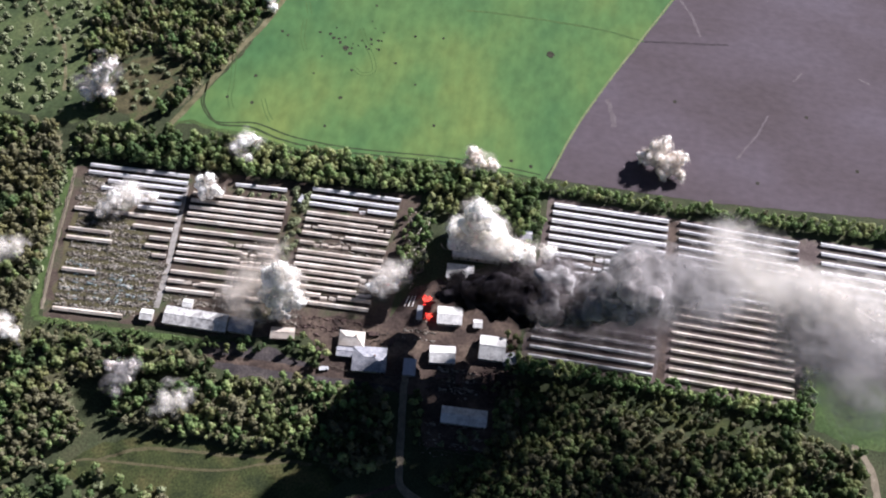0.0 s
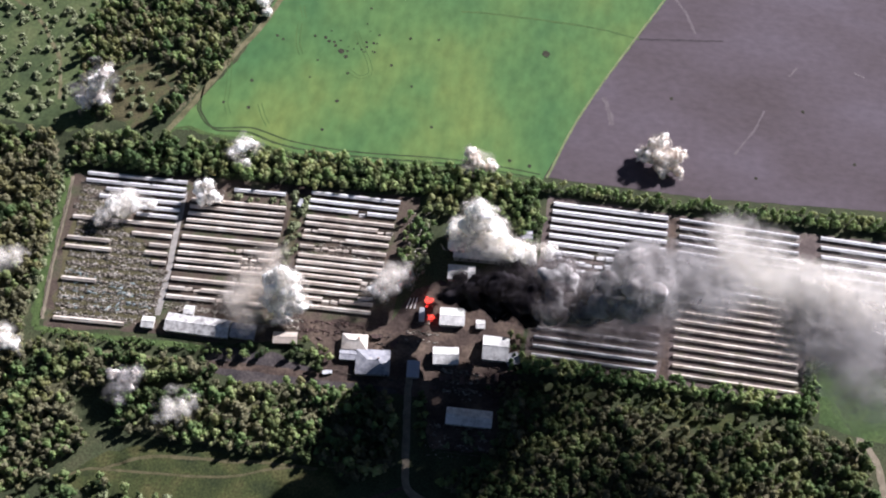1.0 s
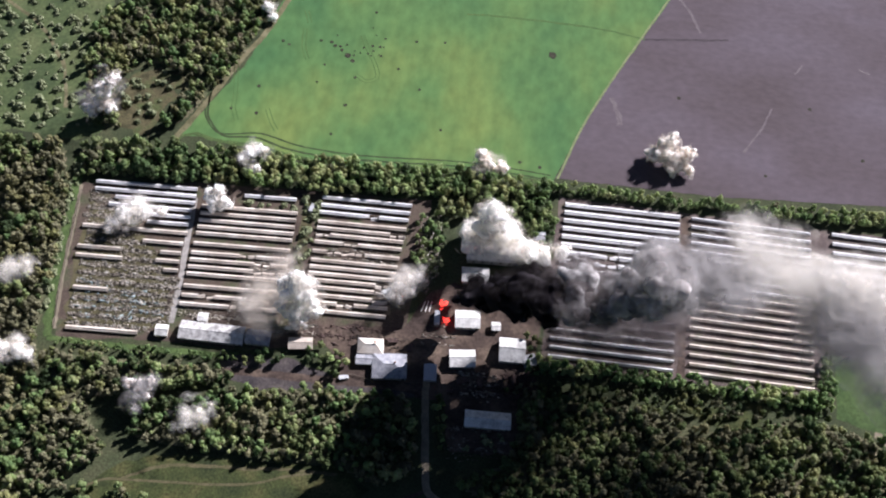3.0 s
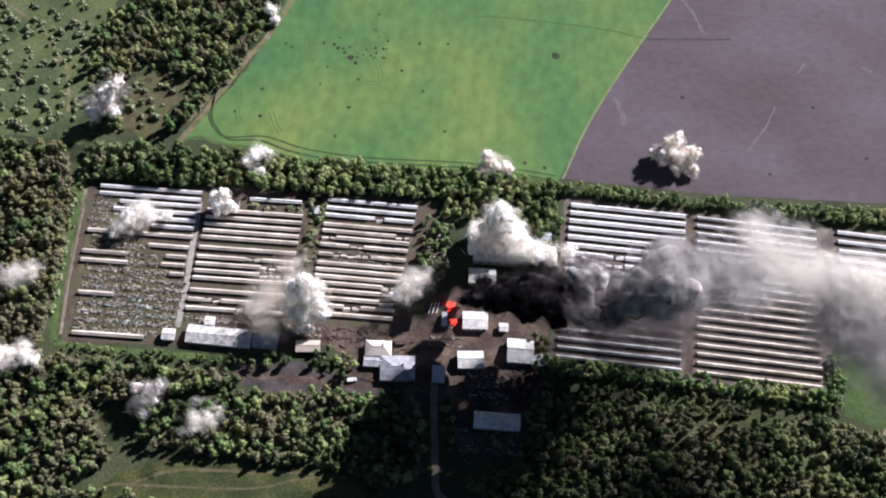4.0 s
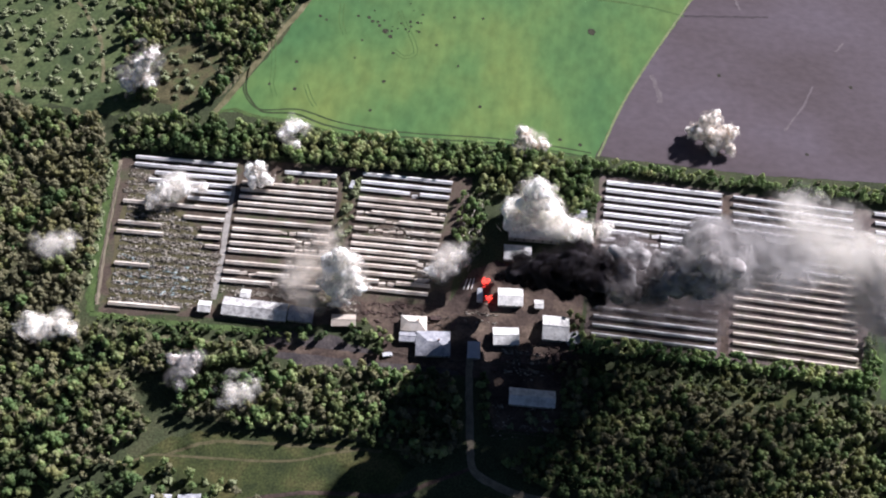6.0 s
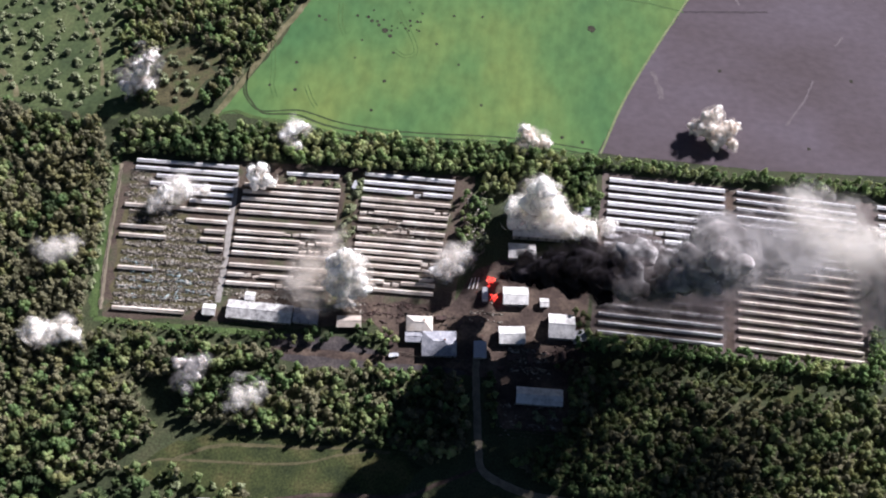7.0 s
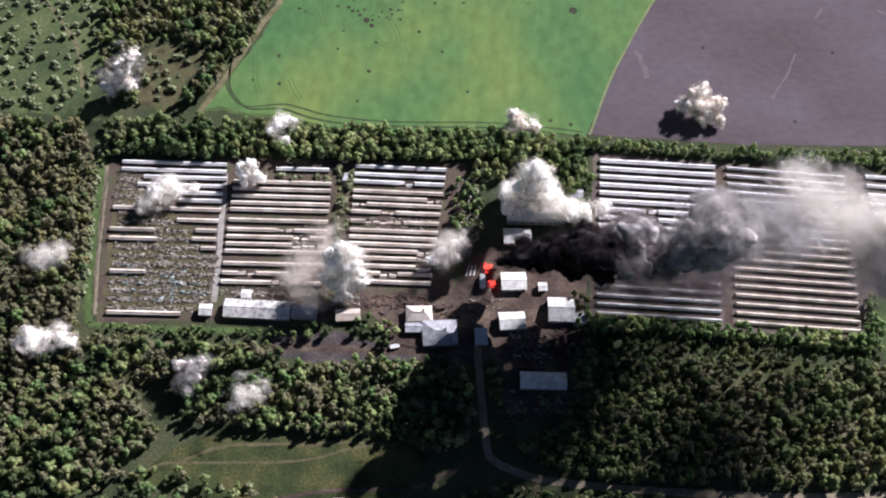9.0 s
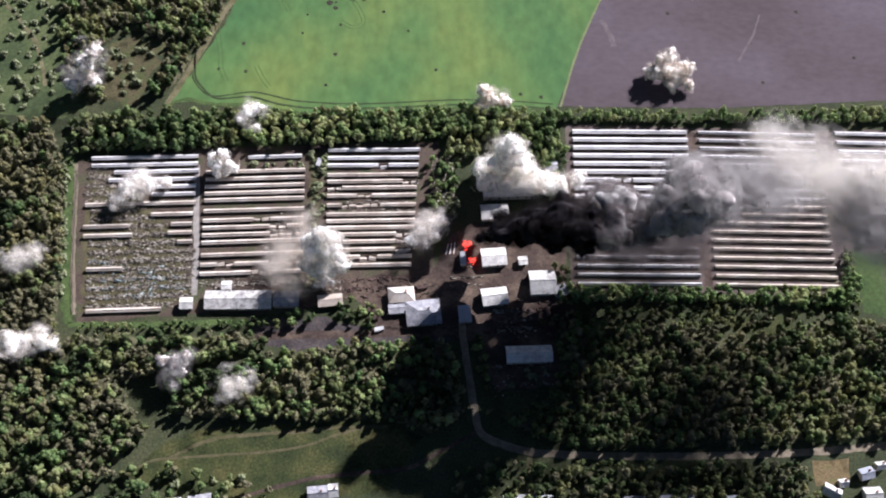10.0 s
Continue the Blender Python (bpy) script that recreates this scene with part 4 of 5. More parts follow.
# ---- buildings ----
def house(x, y, long, deep, turn, wall_h, rise, roof_mat, wall_mat, label, hip=False, windows=2, chimney=False, category="house", name="house"):
    """A pitched-roof building: walls, two or four roof slopes, door, windows; its ridge runs along its length."""
    top = empty(name, x, y, 0, turn)
    a, b, t = long / 2, deep / 2, 0.25
    box("wall", -a, -b, 0, a, -b + t, wall_h, wall_mat, top)
    box("wall", -a, b - t, 0, a, b, wall_h, wall_mat, top)
    box("wall", -a, -b + t, 0, -a + t, b - t, wall_h, wall_mat, top)
    box("wall", a - t, -b + t, 0, a, b - t, wall_h, wall_mat, top)
    o, z0, z1, th = 0.45, wall_h - 0.15, wall_h + rise, 0.1
    ax, by = a + o, b + o
    rx = ax - by * 0.9 if hip else ax
    for s in (-1, 1):
        vs = [(-ax, s * by, z0), (ax, s * by, z0), (rx, 0, z1), (-rx, 0, z1)]
        vs += [(p, q, r - th) for p, q, r in vs]
        fs = [(0, 1, 2, 3), (7, 6, 5, 4), (0, 4, 5, 1), (1, 5, 6, 2), (2, 6, 7, 3), (3, 7, 4, 0)]
        link_mesh("roof_slope", vs, fs if s < 0 else [f[::-1] for f in fs], roof_mat, top)
        if hip:
            vs = [(s * ax, -by, z0), (s * ax, by, z0), (s * rx, 0, z1)]
            vs += [(p, q, r - th) for p, q, r in vs]
            fs = [(0, 1, 2), (5, 4, 3), (0, 3, 4, 1), (1, 4, 5, 2), (2, 5, 3, 0)]
            link_mesh("roof_slope", vs, fs if s > 0 else [f[::-1] for f in fs], roof_mat, top)
        else:
            vs = [(s * (a - t), -b, wall_h - 0.02), (s * (a - t), b, wall_h - 0.02), (s * (a - t), 0, z1 - 0.28), (s * a, -b, wall_h - 0.02), (s * a, b, wall_h - 0.02), (s * a, 0, z1 - 0.28)]
            link_mesh("gable", vs, [(0, 1, 2), (5, 4, 3), (0, 3, 4, 1), (1, 4, 5, 2), (2, 5, 3, 0)], wall_mat, top)
    box("ridge_cap", -rx, -0.18, z1 - 0.05, rx, 0.18, z1 + 0.07, roof_mat, top)
    seams = int(long / 1.3)
    for i in range(1, seams):
        sx = -ax + 2 * ax * i / seams
        if abs(sx) < rx:
            for s in (-1, 1):
                vs = [(sx - 0.03, s * by, z0 + 0.05), (sx + 0.03, s * by, z0 + 0.05), (sx + 0.03, s * 0.1, z1 + 0.03), (sx - 0.03, s * 0.1, z1 + 0.03)]
                link_mesh("seam", vs, [(0, 1, 2, 3) if s < 0 else (3, 2, 1, 0)], roof_mat, top)
    for i in range(windows):
        wx = -a + long * (i + 0.7) / (windows + 0.6)
        for s in (-1, 1):
            w = box("window", wx - 0.5, s * b - 0.04, 1.0, wx + 0.5, s * b + 0.04, 2.1, PANE, top)
            box("window_frame", wx - 0.58, s * b - 0.06, 0.92, wx + 0.58, s * b + 0.06, 0.99, PALE_ROOF, w)
    box("door", a - 1.6, -b - 0.05, 0, a - 0.6, -b + 0.05, 2.05, BOARD, top)
    if chimney:
        box("chimney", a * 0.3, 0.4, wall_h + rise * 0.4, a * 0.3 + 0.6, 1.0, z1 + 0.7, BRICK, top, edge=0.03)
    return tagged(top, label, category)


house(-169.2, -94.8, 4.6, 4.4, 3, 2.6, 0.9, PALE_ROOF, PLASTER, "small pale hut at the end of the track", windows=1, name="hut", category="hut")
house(-147.8, -92.8, 27.0, 7.6, 1.5, 2.8, 1.3, DUSTY_ROOF, PLASTER, "long building with a dusty white sheet roof", windows=7, name="store_building", category="building")
house(-127.9, -92.0, 10.0, 6.2, 1.5, 2.6, 1.0, SLATE, PLASTER, "grey roofed annex beside the long store", windows=2, name="annex", category="building")
house(-109.4, -92.0, 9.6, 4.6, 8, 2.5, 0.9, ROOF_TAN, BRICK, "small brick hut with a tan roof", windows=2, name="brick_hut", category="hut")
house(-79.4, -89.0, 10.4, 6.4, 6, 3.0, 2.0, ROOF_TAN, PLASTER, "tan hipped roof house in the farmyard", hip=True, windows=2, chimney=True)
house(-80.2, -95.0, 8.4, 4.0, 6, 2.4, 0.7, SLATE, PLASTER, "low grey roofed annex before the house", windows=2, name="annex", category="building")
house(-153.2, -86.4, 3.6, 3.2, 2, 3.2, 0.4, PALE_ROOF, PLASTER, "small white lean-to behind the long store", windows=1, name="store_shed", category="shed")
house(-70.0, -97.0, 14.0, 10.6, 7, 3.0, 2.2, SLATE, PLASTER, "large house with a grey hipped slate roof", hip=True, windows=4, chimney=True)
house(-52.4, -97.2, 6.8, 4.6, 95, 2.6, 0.5, METAL_ROOF, PLASTER, "narrow pale metal garage beside the road", windows=1, name="garage", category="garage")
house(-39.5, -88.8, 10.4, 7.2, 8, 2.9, 1.4, PALE_ROOF, PLASTER, "pale roofed house in the yard", windows=2)
house(-18.6, -81.8, 10.6, 10.4, 3, 3.0, 2.4, PALE_ROOF, PLASTER, "white roofed barn beside the hedge", windows=2, name="barn", category="barn")
house(-10.8, -85.2, 5.0, 4.6, 20, 2.5, 0.8, SLATE, PLASTER, "grey roofed lean-to beside the barn", windows=1, name="annex", category="building")
house(-39.4, -70.0, 10.2, 7.6, 6, 3.0, 1.1, PALE_ROOF, PLASTER, "white roofed building next to the fire", windows=2, name="workshop", category="building")
house(-26.6, -71.2, 3.2, 3.2, 6, 2.3, 0.5, PALE_ROOF, PLASTER, "small white shed in the yard", windows=1, name="store_shed", category="shed")
house(-25.8, -115.0, 18.6, 6.6, 3, 3.2, 1.3, PALE_ROOF, PLASTER, "long barn with a pale sheet roof", windows=4, name="barn", category="barn")
house(-32.0, -31.2, 23.0, 17.0, 4, 4.0, 2.2, PALE_ROOF, PLASTER, "large white roofed hall half hidden by smoke", windows=5, name="hall", category="hall")
house(-38.4, -47.5, 11.5, 6.6, 5, 3.0, 1.2, PALE_ROOF, PLASTER, "white roofed building under the smoke", windows=2, name="workshop", category="building")
house(-11.5, -22.5, 5.0, 4.2, 4, 2.5, 0.8, SLATE, PLASTER, "small grey hut between trees", windows=1, name="hut", category="hut")

# ---- smoke ----
smoke_rng = random.Random(77)


SWELL, CURL = bpy.data.textures.new("swell", "CLOUDS"), bpy.data.textures.new("curl", "CLOUDS")
SWELL.noise_scale, SWELL.noise_depth, CURL.noise_scale, CURL.noise_depth = 4.0, 2, 1.5, 2


def puff(x, y, z, r, rng, lobes, big=False):
    """Centres and radii of the billowing lobes round one centre."""
    out = []
    for i in range(lobes):
        d = Vector((rng.gauss(0, 1), rng.gauss(0, 1), rng.gauss(0, 1))).normalized()
        k = 0 if i == 0 else r * rng.uniform(0.5, 0.92)
        q = r * (0.72 if i == 0 else rng.uniform(0.34, 0.6) if big else rng.uniform(0.18, 0.44))
        out.append((x + d.x * k, y + d.y * k, max(q * 0.5, z + d.z * k), q))
    return out


def lobe(x, y, z, q, rng):
    """One uneven ball."""
    v2, f2 = BALL2
    off = Vector((rng.uniform(0, 50), rng.uniform(0, 50), rng.uniform(0, 50)))
    wob = np.array([1 + 0.28 * noise.noise(Vector(p) * 1.6 + off) + 0.2 * noise.noise(Vector(p) * 4 + off) for p in v2])
    return np.array([x, y, z]) + v2 * q * wob[:, None], f2


RINGS, SPOKES = 4, 10


def wisps(name, spots, material, top, g):
    """Soft thin caps of smoke: each a shallow ragged dome that thins out to nothing at its rim. spots: centre, radius, outward way, thickness."""
    rho = np.concatenate([[0]] + [np.full(SPOKES, k / RINGS) for k in range(1, RINGS + 1)])
    phi = np.concatenate([[0]] + [np.arange(SPOKES) * 2 * np.pi / SPOKES + 0.28 * k for k in range(RINGS)])
    tris = [(0, 1 + i, 1 + (i + 1) % SPOKES) for i in range(SPOKES)]
    for k in range(RINGS - 1):
        for i in range(SPOKES):
            a, b = 1 + k * SPOKES + i, 1 + k * SPOKES + (i + 1) % SPOKES
            tris += [(a, a + SPOKES, b + SPOKES), (a, b + SPOKES, b)]
    tris = np.array(tris)
    pieces, dens = [], []
    for c, r, way, thick in spots:
        rag = 1 + 0.12 * g.normal(size=len(rho)) * (rho > 0.3)
        local = np.stack([r * rho * rag * np.cos(phi), r * rho * rag * np.sin(phi), 0.22 * r * (1 - rho ** 2) + 0.05 * r * g.normal(size=len(rho))], 1)
        turn = np.array(Vector(way).to_track_quat("Z", "Y").to_matrix())
        v = local @ turn.T + np.array(c)
        v[:, 2] = np.maximum(v[:, 2], 0.3)
        pieces.append((v, tris))
        dens.append(thick * (1 - rho ** 2) ** 1.3 * np.clip(1 + 0.18 * g.normal(size=len(rho)), 0.3, 1.6))
    ob = soup(name, *joined(pieces), material, top, smooth=True)
    ob.data.attributes.new("smoke_thickness", "FLOAT", "POINT").data.foreach_set("value", np.concatenate(dens).astype(np.float32))
    return tagged(ob, kind="stuff")


def shell(balls, g, count, outer, thick):
    """Places for wisps round the lobes."""
    out = []
    for x, y, z, q in [balls[i] for i in g.randint(0, len(balls), count)]:
        d = g.normal(size=3)
        d[2] = abs(d[2])
        d /= np.linalg.norm(d)
        c = np.array([x, y, z]) + d * q * g.uniform(0.6, 1.0 + 0.4 * outer)
        out.append((c, (0.5 + q * g.uniform(0.55, 1.1)) * (0.8 + 0.4 * outer), d + g.normal(size=3) * 0.8, thick * g.uniform(0.5, 1.0)))
    return out


def veil(blobs, g, count, wide, thick):
    """Places for wisps along the chain of blobs, dense in the middle."""
    b = np.array(blobs, float)
    out = []
    while len(out) < count:
        i, k = g.randint(0, len(b) - 1), g.rand()
        c = b[i] * (1 - k) + b[i + 1] * k
        p = c[:3] + g.normal(size=3) * c[3] * wide * np.array([1, 1, 1.9])
        p[1] -= 0.5 * (p[2] - c[2])
        p[2] = max(p[2], 1.0)
        out.append((p, c[3] * g.uniform(0.7, 1.4), (g.normal() * 0.35, g.normal() * 0.35, 1.0), thick * g.uniform(0.3, 0.8)))
    return out


def cloud(blobs, material, label, lobes=16, count=170, outer=0.7, thick=0.55, group="", haze=0, wide=0.6, haze_thick=0.45, haze_mat=None, wisp=None):
    """Smoke: fused billowing lobes, soft wisps round them, and a thin haze along them."""
    x, y = blobs[0][:2]
    top = empty("smoke_cloud", x, y, 0)
    local = [(a - x, b - y, c, r) for a, b, c, r in blobs]
    g = np.random.RandomState(smoke_rng.randrange(10 ** 6))
    if lobes:
        balls = [q for blob in local for q in puff(*blob, smoke_rng, lobes, len(blobs) > 12)]
        billow = soup("billow", *joined([lobe(x1, y1, z1, q1 * 0.86, smoke_rng) for x1, y1, z1, q1 in balls]), material, top, smooth=True)
        fuse = billow.modifiers.new("fuse", "REMESH")
        fuse.mode, fuse.voxel_size, fuse.use_smooth_shade = "VOXEL", 0.5 if len(blobs) < 13 else 0.8, True
        soften = billow.modifiers.new("soften", "SMOOTH")
        soften.factor, soften.iterations = 0.5, 4 if len(blobs) < 13 else 20
        for tex, strength in ((SWELL, 2.4), (CURL, 0.8 if len(blobs) < 13 else 0.5)):
            fray = billow.modifiers.new("fray", "DISPLACE")
            fray.texture, fray.strength, fray.mid_level, fray.texture_coords = tex, strength, 0.5, "LOCAL"
        wisps("wisp", shell(balls, g, int(count * 1.5), outer, thick), wisp or WISP[material.name], top, g)
    if haze:
        wisps("haze", veil(local, g, haze, wide, haze_thick), haze_mat or WISP[material.name], top, g)
    return tagged(top, label, "smoke", group)


cloud([(-45.8, -62.6, 4, 2.5), (-37.5, -61.5, 24, 4.2), (-43.7, -64, 10, 3.5), (-40.2, -66.8, 18, 4.6), (-35.6, -68.7, 24, 6), (-36.2, -73.9, 34, 6), (-36.9, -79.2, 44, 6), (-30, -70.7, 32, 7), (-30.8, -76.5, 43, 7), (-31.7, -82.3, 54, 7), (-22.9, -72.8, 38, 7.5), (-23.9, -78.2, 48, 7.5), (-24.9, -83.5, 58, 7.5), (-25.9, -88.8, 68, 7.5), (-16.1, -70.6, 38, 8), (-17.3, -76, 48, 8), (-18.4, -81.3, 58, 8), (-19.6, -86.7, 68, 8), (-10.1, -73.7, 38, 7.5), (-11.5, -79, 48, 7.5), (-12.8, -84.3, 58, 7.5), (-14.1, -89.5, 68, 7.5), (-18.5, -78, 34, 5), (-20.3, -86.2, 50, 5), (-7.2, -80, 36, 5), (-8.9, -86.1, 48, 5), (-10.6, -92.2, 60, 5), (-14.2, -62.4, 38, 5)],
      BLACK_SMOKE, "thick black smoke rising from the burning yard", 9, 480, outer=0.8, haze=30, haze_mat=BLACK_WISP)
cloud([(-2.1, -63.6, 36, 6), (-3.8, -69.7, 47, 6), (-5.5, -75.8, 58, 6), (3.8, -62.5, 38, 8), (1.8, -69.3, 50, 8), (-0.3, -76, 62, 8), (-2.4, -82.7, 74, 8), (3.1, -55.9, 38, 5), (8.2, -68.5, 38, 7), (6, -75, 50, 7), (3.8, -81.6, 62, 7), (4.2, -74.6, 36, 7), (2.1, -80.9, 48, 7), (0, -87.1, 60, 7), (-2.1, -93.4, 72, 7), (15.3, -74.8, 38, 6), (13.1, -80.6, 49, 6), (10.8, -86.4, 60, 6), (8.6, -92.2, 71, 6), (24, -72, 40, 6.5), (21.3, -78.5, 52, 6.5), (18.5, -84.9, 64, 6.5), (15.8, -91.3, 76, 6.5), (16.3, -66.1, 38, 6), (12.6, -76, 56, 6), (15, -59.1, 38, 4)],
      DARK_SMOKE, "dark grey smoke plume drifting over the sheds", 7, 520, outer=1.0, thick=0.42, haze=50, wide=0.75)
cloud([(27.6, -64, 42, 7.5), (24.5, -71.3, 55, 7.5), (21.4, -78.6, 68, 7.5), (18.5, -85.3, 80, 7.5), (35.7, -56, 44, 9.5), (31.5, -65.4, 60, 9.5), (27.3, -74.8, 76, 9.5), (41.5, -59.2, 44, 8.5), (37.6, -67.3, 58, 8.5), (33.7, -75.4, 72, 8.5), (29.8, -83.5, 86, 8.5), (34.1, -49.3, 46, 5.5), (44.8, -65.5, 42, 6), (41.3, -72.2, 54, 6), (37.9, -78.9, 66, 6), (34.4, -85.6, 78, 6), (33.2, -69.2, 40, 6.5), (30.2, -75.7, 52, 6.5), (27.1, -82.3, 64, 6.5), (24.1, -88.8, 76, 6.5), (25.6, -88.5, 90, 9)],
      GREY_SMOKE, "tall grey smoke dome of the drifting plume", 7, 620, outer=1.3, thick=0.42, haze=90, wide=0.7)
cloud([(43, -70.8, 66, 7), (47.3, -68.7, 70, 8), (53, -72.6, 72, 8), (58.6, -76.6, 74, 8)], GREY_SMOKE, "thin grey smoke trailing behind the plume", 0, haze=85, wide=0.7, haze_thick=0.46)
cloud([(60.5, -47.7, 72, 7), (63.8, -55.5, 73, 8), (67.3, -64.3, 74, 9), (75.6, -71.1, 75, 9)], WHITE_SMOKE, "thin white column of haze over the sheds", 0, haze=80, wide=0.6, haze_thick=0.28)
cloud([(85.7, -58.9, 62, 7), (93.2, -61.6, 62, 9), (84.3, -73.6, 82, 9), (99.8, -65.3, 64, 10), (90.5, -77.2, 84, 10), (108.6, -65.5, 64, 11), (98.8, -77.4, 84, 11), (123, -66.1, 66, 13), (112.3, -78, 86, 13)], WHITE_SMOKE, "white haze of smoke over the last sheds", 0, haze=130, wide=0.48, haze_thick=0.34)
cloud([(95.9, -75.4, 58, 7), (87.8, -85.4, 76, 7), (101, -80.3, 58, 9), (91.7, -91.1, 78, 9), (107.4, -83.7, 60, 11), (97.8, -94.4, 80, 11), (118, -85.9, 60, 12), (107.7, -96.4, 80, 12), (130.8, -87.7, 60, 12), (119.7, -98.1, 80, 12)], GREY_SMOKE, "grey tail of drifting smoke", 0, haze=150, wide=0.55, haze_thick=0.46)
cloud([(-3.2, -70.3, 9, 6), (8.9, -68.3, 10, 7), (21.2, -67.7, 10, 7.5), (33.2, -64.9, 11, 8), (44.3, -66.1, 11, 8), (53, -60.8, 11, 8)], BLACK_SMOKE, "thin dark smoke veil over the sheds", 0, haze=150, wide=0.6, haze_thick=0.38, haze_mat=DARK_WISP)
cloud([(55, -66, 45, 8), (65, -60, 46, 9), (78, -56, 48, 9), (89, -60, 46, 9)], WHITE_SMOKE, "faint pale haze over the shed roofs", 0, haze=60, wide=0.6, haze_thick=0.27, haze_mat=GREY_WISP)
BURST = "smoke bursts"
cloud([(-231, 12, 6, 3.8), (-227, 14, 9, 4.8), (-224, 17, 14, 5.2), (-219, 20, 20, 4.0), (-222, 13, 8, 3.6)], ASHY_WHITE, "pale grey smoke burst in the wood", haze=20, haze_mat=GREY_WISP, wide=0.8, group=BURST)
cloud([(-150, -2, 8, 3.8), (-146, 0, 9, 3.4), (-153, -4, 7, 2.8), (-147, -9, 5, 2.4)], WHITE_SMOKE, "thin white smoke burst in the hedgerow", 15, 90, outer=0.9, haze=30, wide=0.8, group=BURST)
cloud([(40, 30, 4, 4.4), (44, 31, 8, 6.2), (51, 27, 6, 6.0), (56, 30, 9, 4.4), (48, 35, 11, 4.4), (49, 24, 4, 4.2), (57, 24, 4, 3.0)], DUST, "pale dust burst on the ploughed field", 20, 230, group=BURST)
cloud([(-40, 11, 7, 4.8), (-33, 10, 6, 3.6), (-42, 12, 11, 3.2), (-45, 9, 4, 2.6)], DUST, "beige dust burst at the field edge", 16, 80, haze=20, group=BURST)
cloud([(-162, -30, 6, 4.3), (-156, -30, 5, 3.7), (-159, -27, 11, 2.9), (-164, -27, 9, 2.2)], WHITE_SMOKE, "white smoke burst between shed blocks", 18, 150, group=BURST)
cloud([(-203, -47, 5, 3.4), (-198, -43, 7, 4.6), (-194, -38, 8, 3.8), (-190, -41, 7, 3.4), (-183, -39, 6, 2.2), (-205, -51, 4, 2.4)], WHITE_SMOKE, "white smoke drifting over broken sheds", 14, 150, outer=0.9, haze=60, wide=0.8, group=BURST)
cloud([(-112.5, -84, 4, 4.2), (-112.5, -80, 11, 7.2), (-110, -77, 18, 6.8), (-116, -75, 20, 5.6), (-107, -79, 11, 5.2), (-118, -80, 9, 4.8), (-112, -73, 25, 5.0)], WHITE_SMOKE, "large bright white smoke burst beside the store", 18, 340, outer=1.0, group=BURST)
cloud([(-121, -54, 6, 4.5), (-124, -62, 7, 6.0), (-126, -70, 7, 7), (-133, -73, 5, 6.5), (-128, -80, 5, 6), (-124, -87, 4, 6.5)], DUST, "beige dust hanging over the shed ends", 0, haze=70, wide=0.6, haze_thick=0.3, group=BURST)
cloud([(-75, -64, 5, 3.6), (-71, -60, 7, 3.4), (-67, -57, 8, 3.2), (-63, -55, 9, 2.6), (-65, -60, 7, 2.6)], WHITE_SMOKE, "grey and white smoke over shed ends", 5, 60, outer=1.3, thick=0.4, haze=90, haze_mat=WHITE_WISP, wide=1.0, group=BURST)
cloud([(-39, -31, 6, 6.5), (-33, -29, 12, 7.0), (-37, -31, 22, 6.4), (-35, -33, 31, 5.6), (-31, -33, 27, 4.6), (-34, -36, 38, 4.2), (-27, -33, 6, 6.0), (-18, -36, 6, 4.7), (-9, -35, 7, 4.6), (-1, -33, 8, 3.6), (-42, -34, 4, 4.8), (-43, -28, 8, 5.0), (-27, -25, 8, 5.6), (-29, -31, 12, 6.4), (-21, -33, 8, 5.2), (-13, -36, 8, 4.8)],
      WHITE_SMOKE, "huge white smoke cloud over the hall", 18, 460, outer=0.8, haze=40, haze_mat=DUST_WISP, group=BURST)
cloud([(-242, -78, 6, 4.2), (-236, -77, 7, 4), (-231, -75, 8, 3.0)], WHITE_SMOKE, "thin white smoke among the trees", 0, haze=55, haze_thick=0.5, group=BURST)
cloud([(-230, -117, 6, 5.4), (-223, -115, 8, 5.4), (-235, -117, 8, 5.4)], WHITE_SMOKE, "white smoke burst in the wood", 12, 170, outer=1.1, group=BURST)
cloud([(-170, -131, 5, 3.2), (-169, -125, 9, 4.3), (-165, -123, 12, 2.9), (-174, -123, 9, 2.8)], ASHY, "grey smoke burst in the wood", 16, 170, haze=40, group=BURST)
cloud([(-149, -132, 5, 2.6), (-144, -131, 6, 3.0), (-140, -128, 6, 2.2)], WHITE_SMOKE, "bluish white smoke wisps in the wood", 4, 50, outer=1.2, haze=60, wide=1.0, group=BURST)
cloud([(-161, 89, 6, 3.6), (-159, 86, 3, 2.7)], WHITE_SMOKE, "white smoke burst on the field track", 16, 100, group=BURST)


def fire(x, y, r, h, label):
    """Flames as tapering twisted tongues over a charred heap."""
    top = empty("fire", x, y, 0)
    v2, f2 = BALL2
    for i in range(20):
        a, k = smoke_rng.uniform(0, 6.28), r * smoke_rng.uniform(0.0, 1.5)
        q, t = r * smoke_rng.uniform(0.09, 0.24), h * smoke_rng.uniform(0.3, 1.0) * (1.2 - 0.6 * k / r)
        v = v2.copy()
        up = (v[:, 2] + 1) / 2
        v[:, :2] *= (q * (1 - 0.9 * up ** 1.3))[:, None]
        v[:, 0] += 1.2 * q * np.sin(up * 5 + i) + 0.35 * t * up ** 2
        v[:, 1] += 0.8 * q * np.cos(up * 4 + 2 * i)
        v[:, 2] = up * t
        soup("flame", v + np.array([k * math.cos(a), k * math.sin(a), 0.0]), f2, FLAME if i % 3 else FLAME_CORE, top, smooth=True)
    return tagged(top, label, "fire")


fire(-51.5, -63.5, 1.7, 5.0, "bright red flames beside the burning yard")
fire(-49.0, -71.0, 1.2, 4.2, "small red flames beside the workshop")

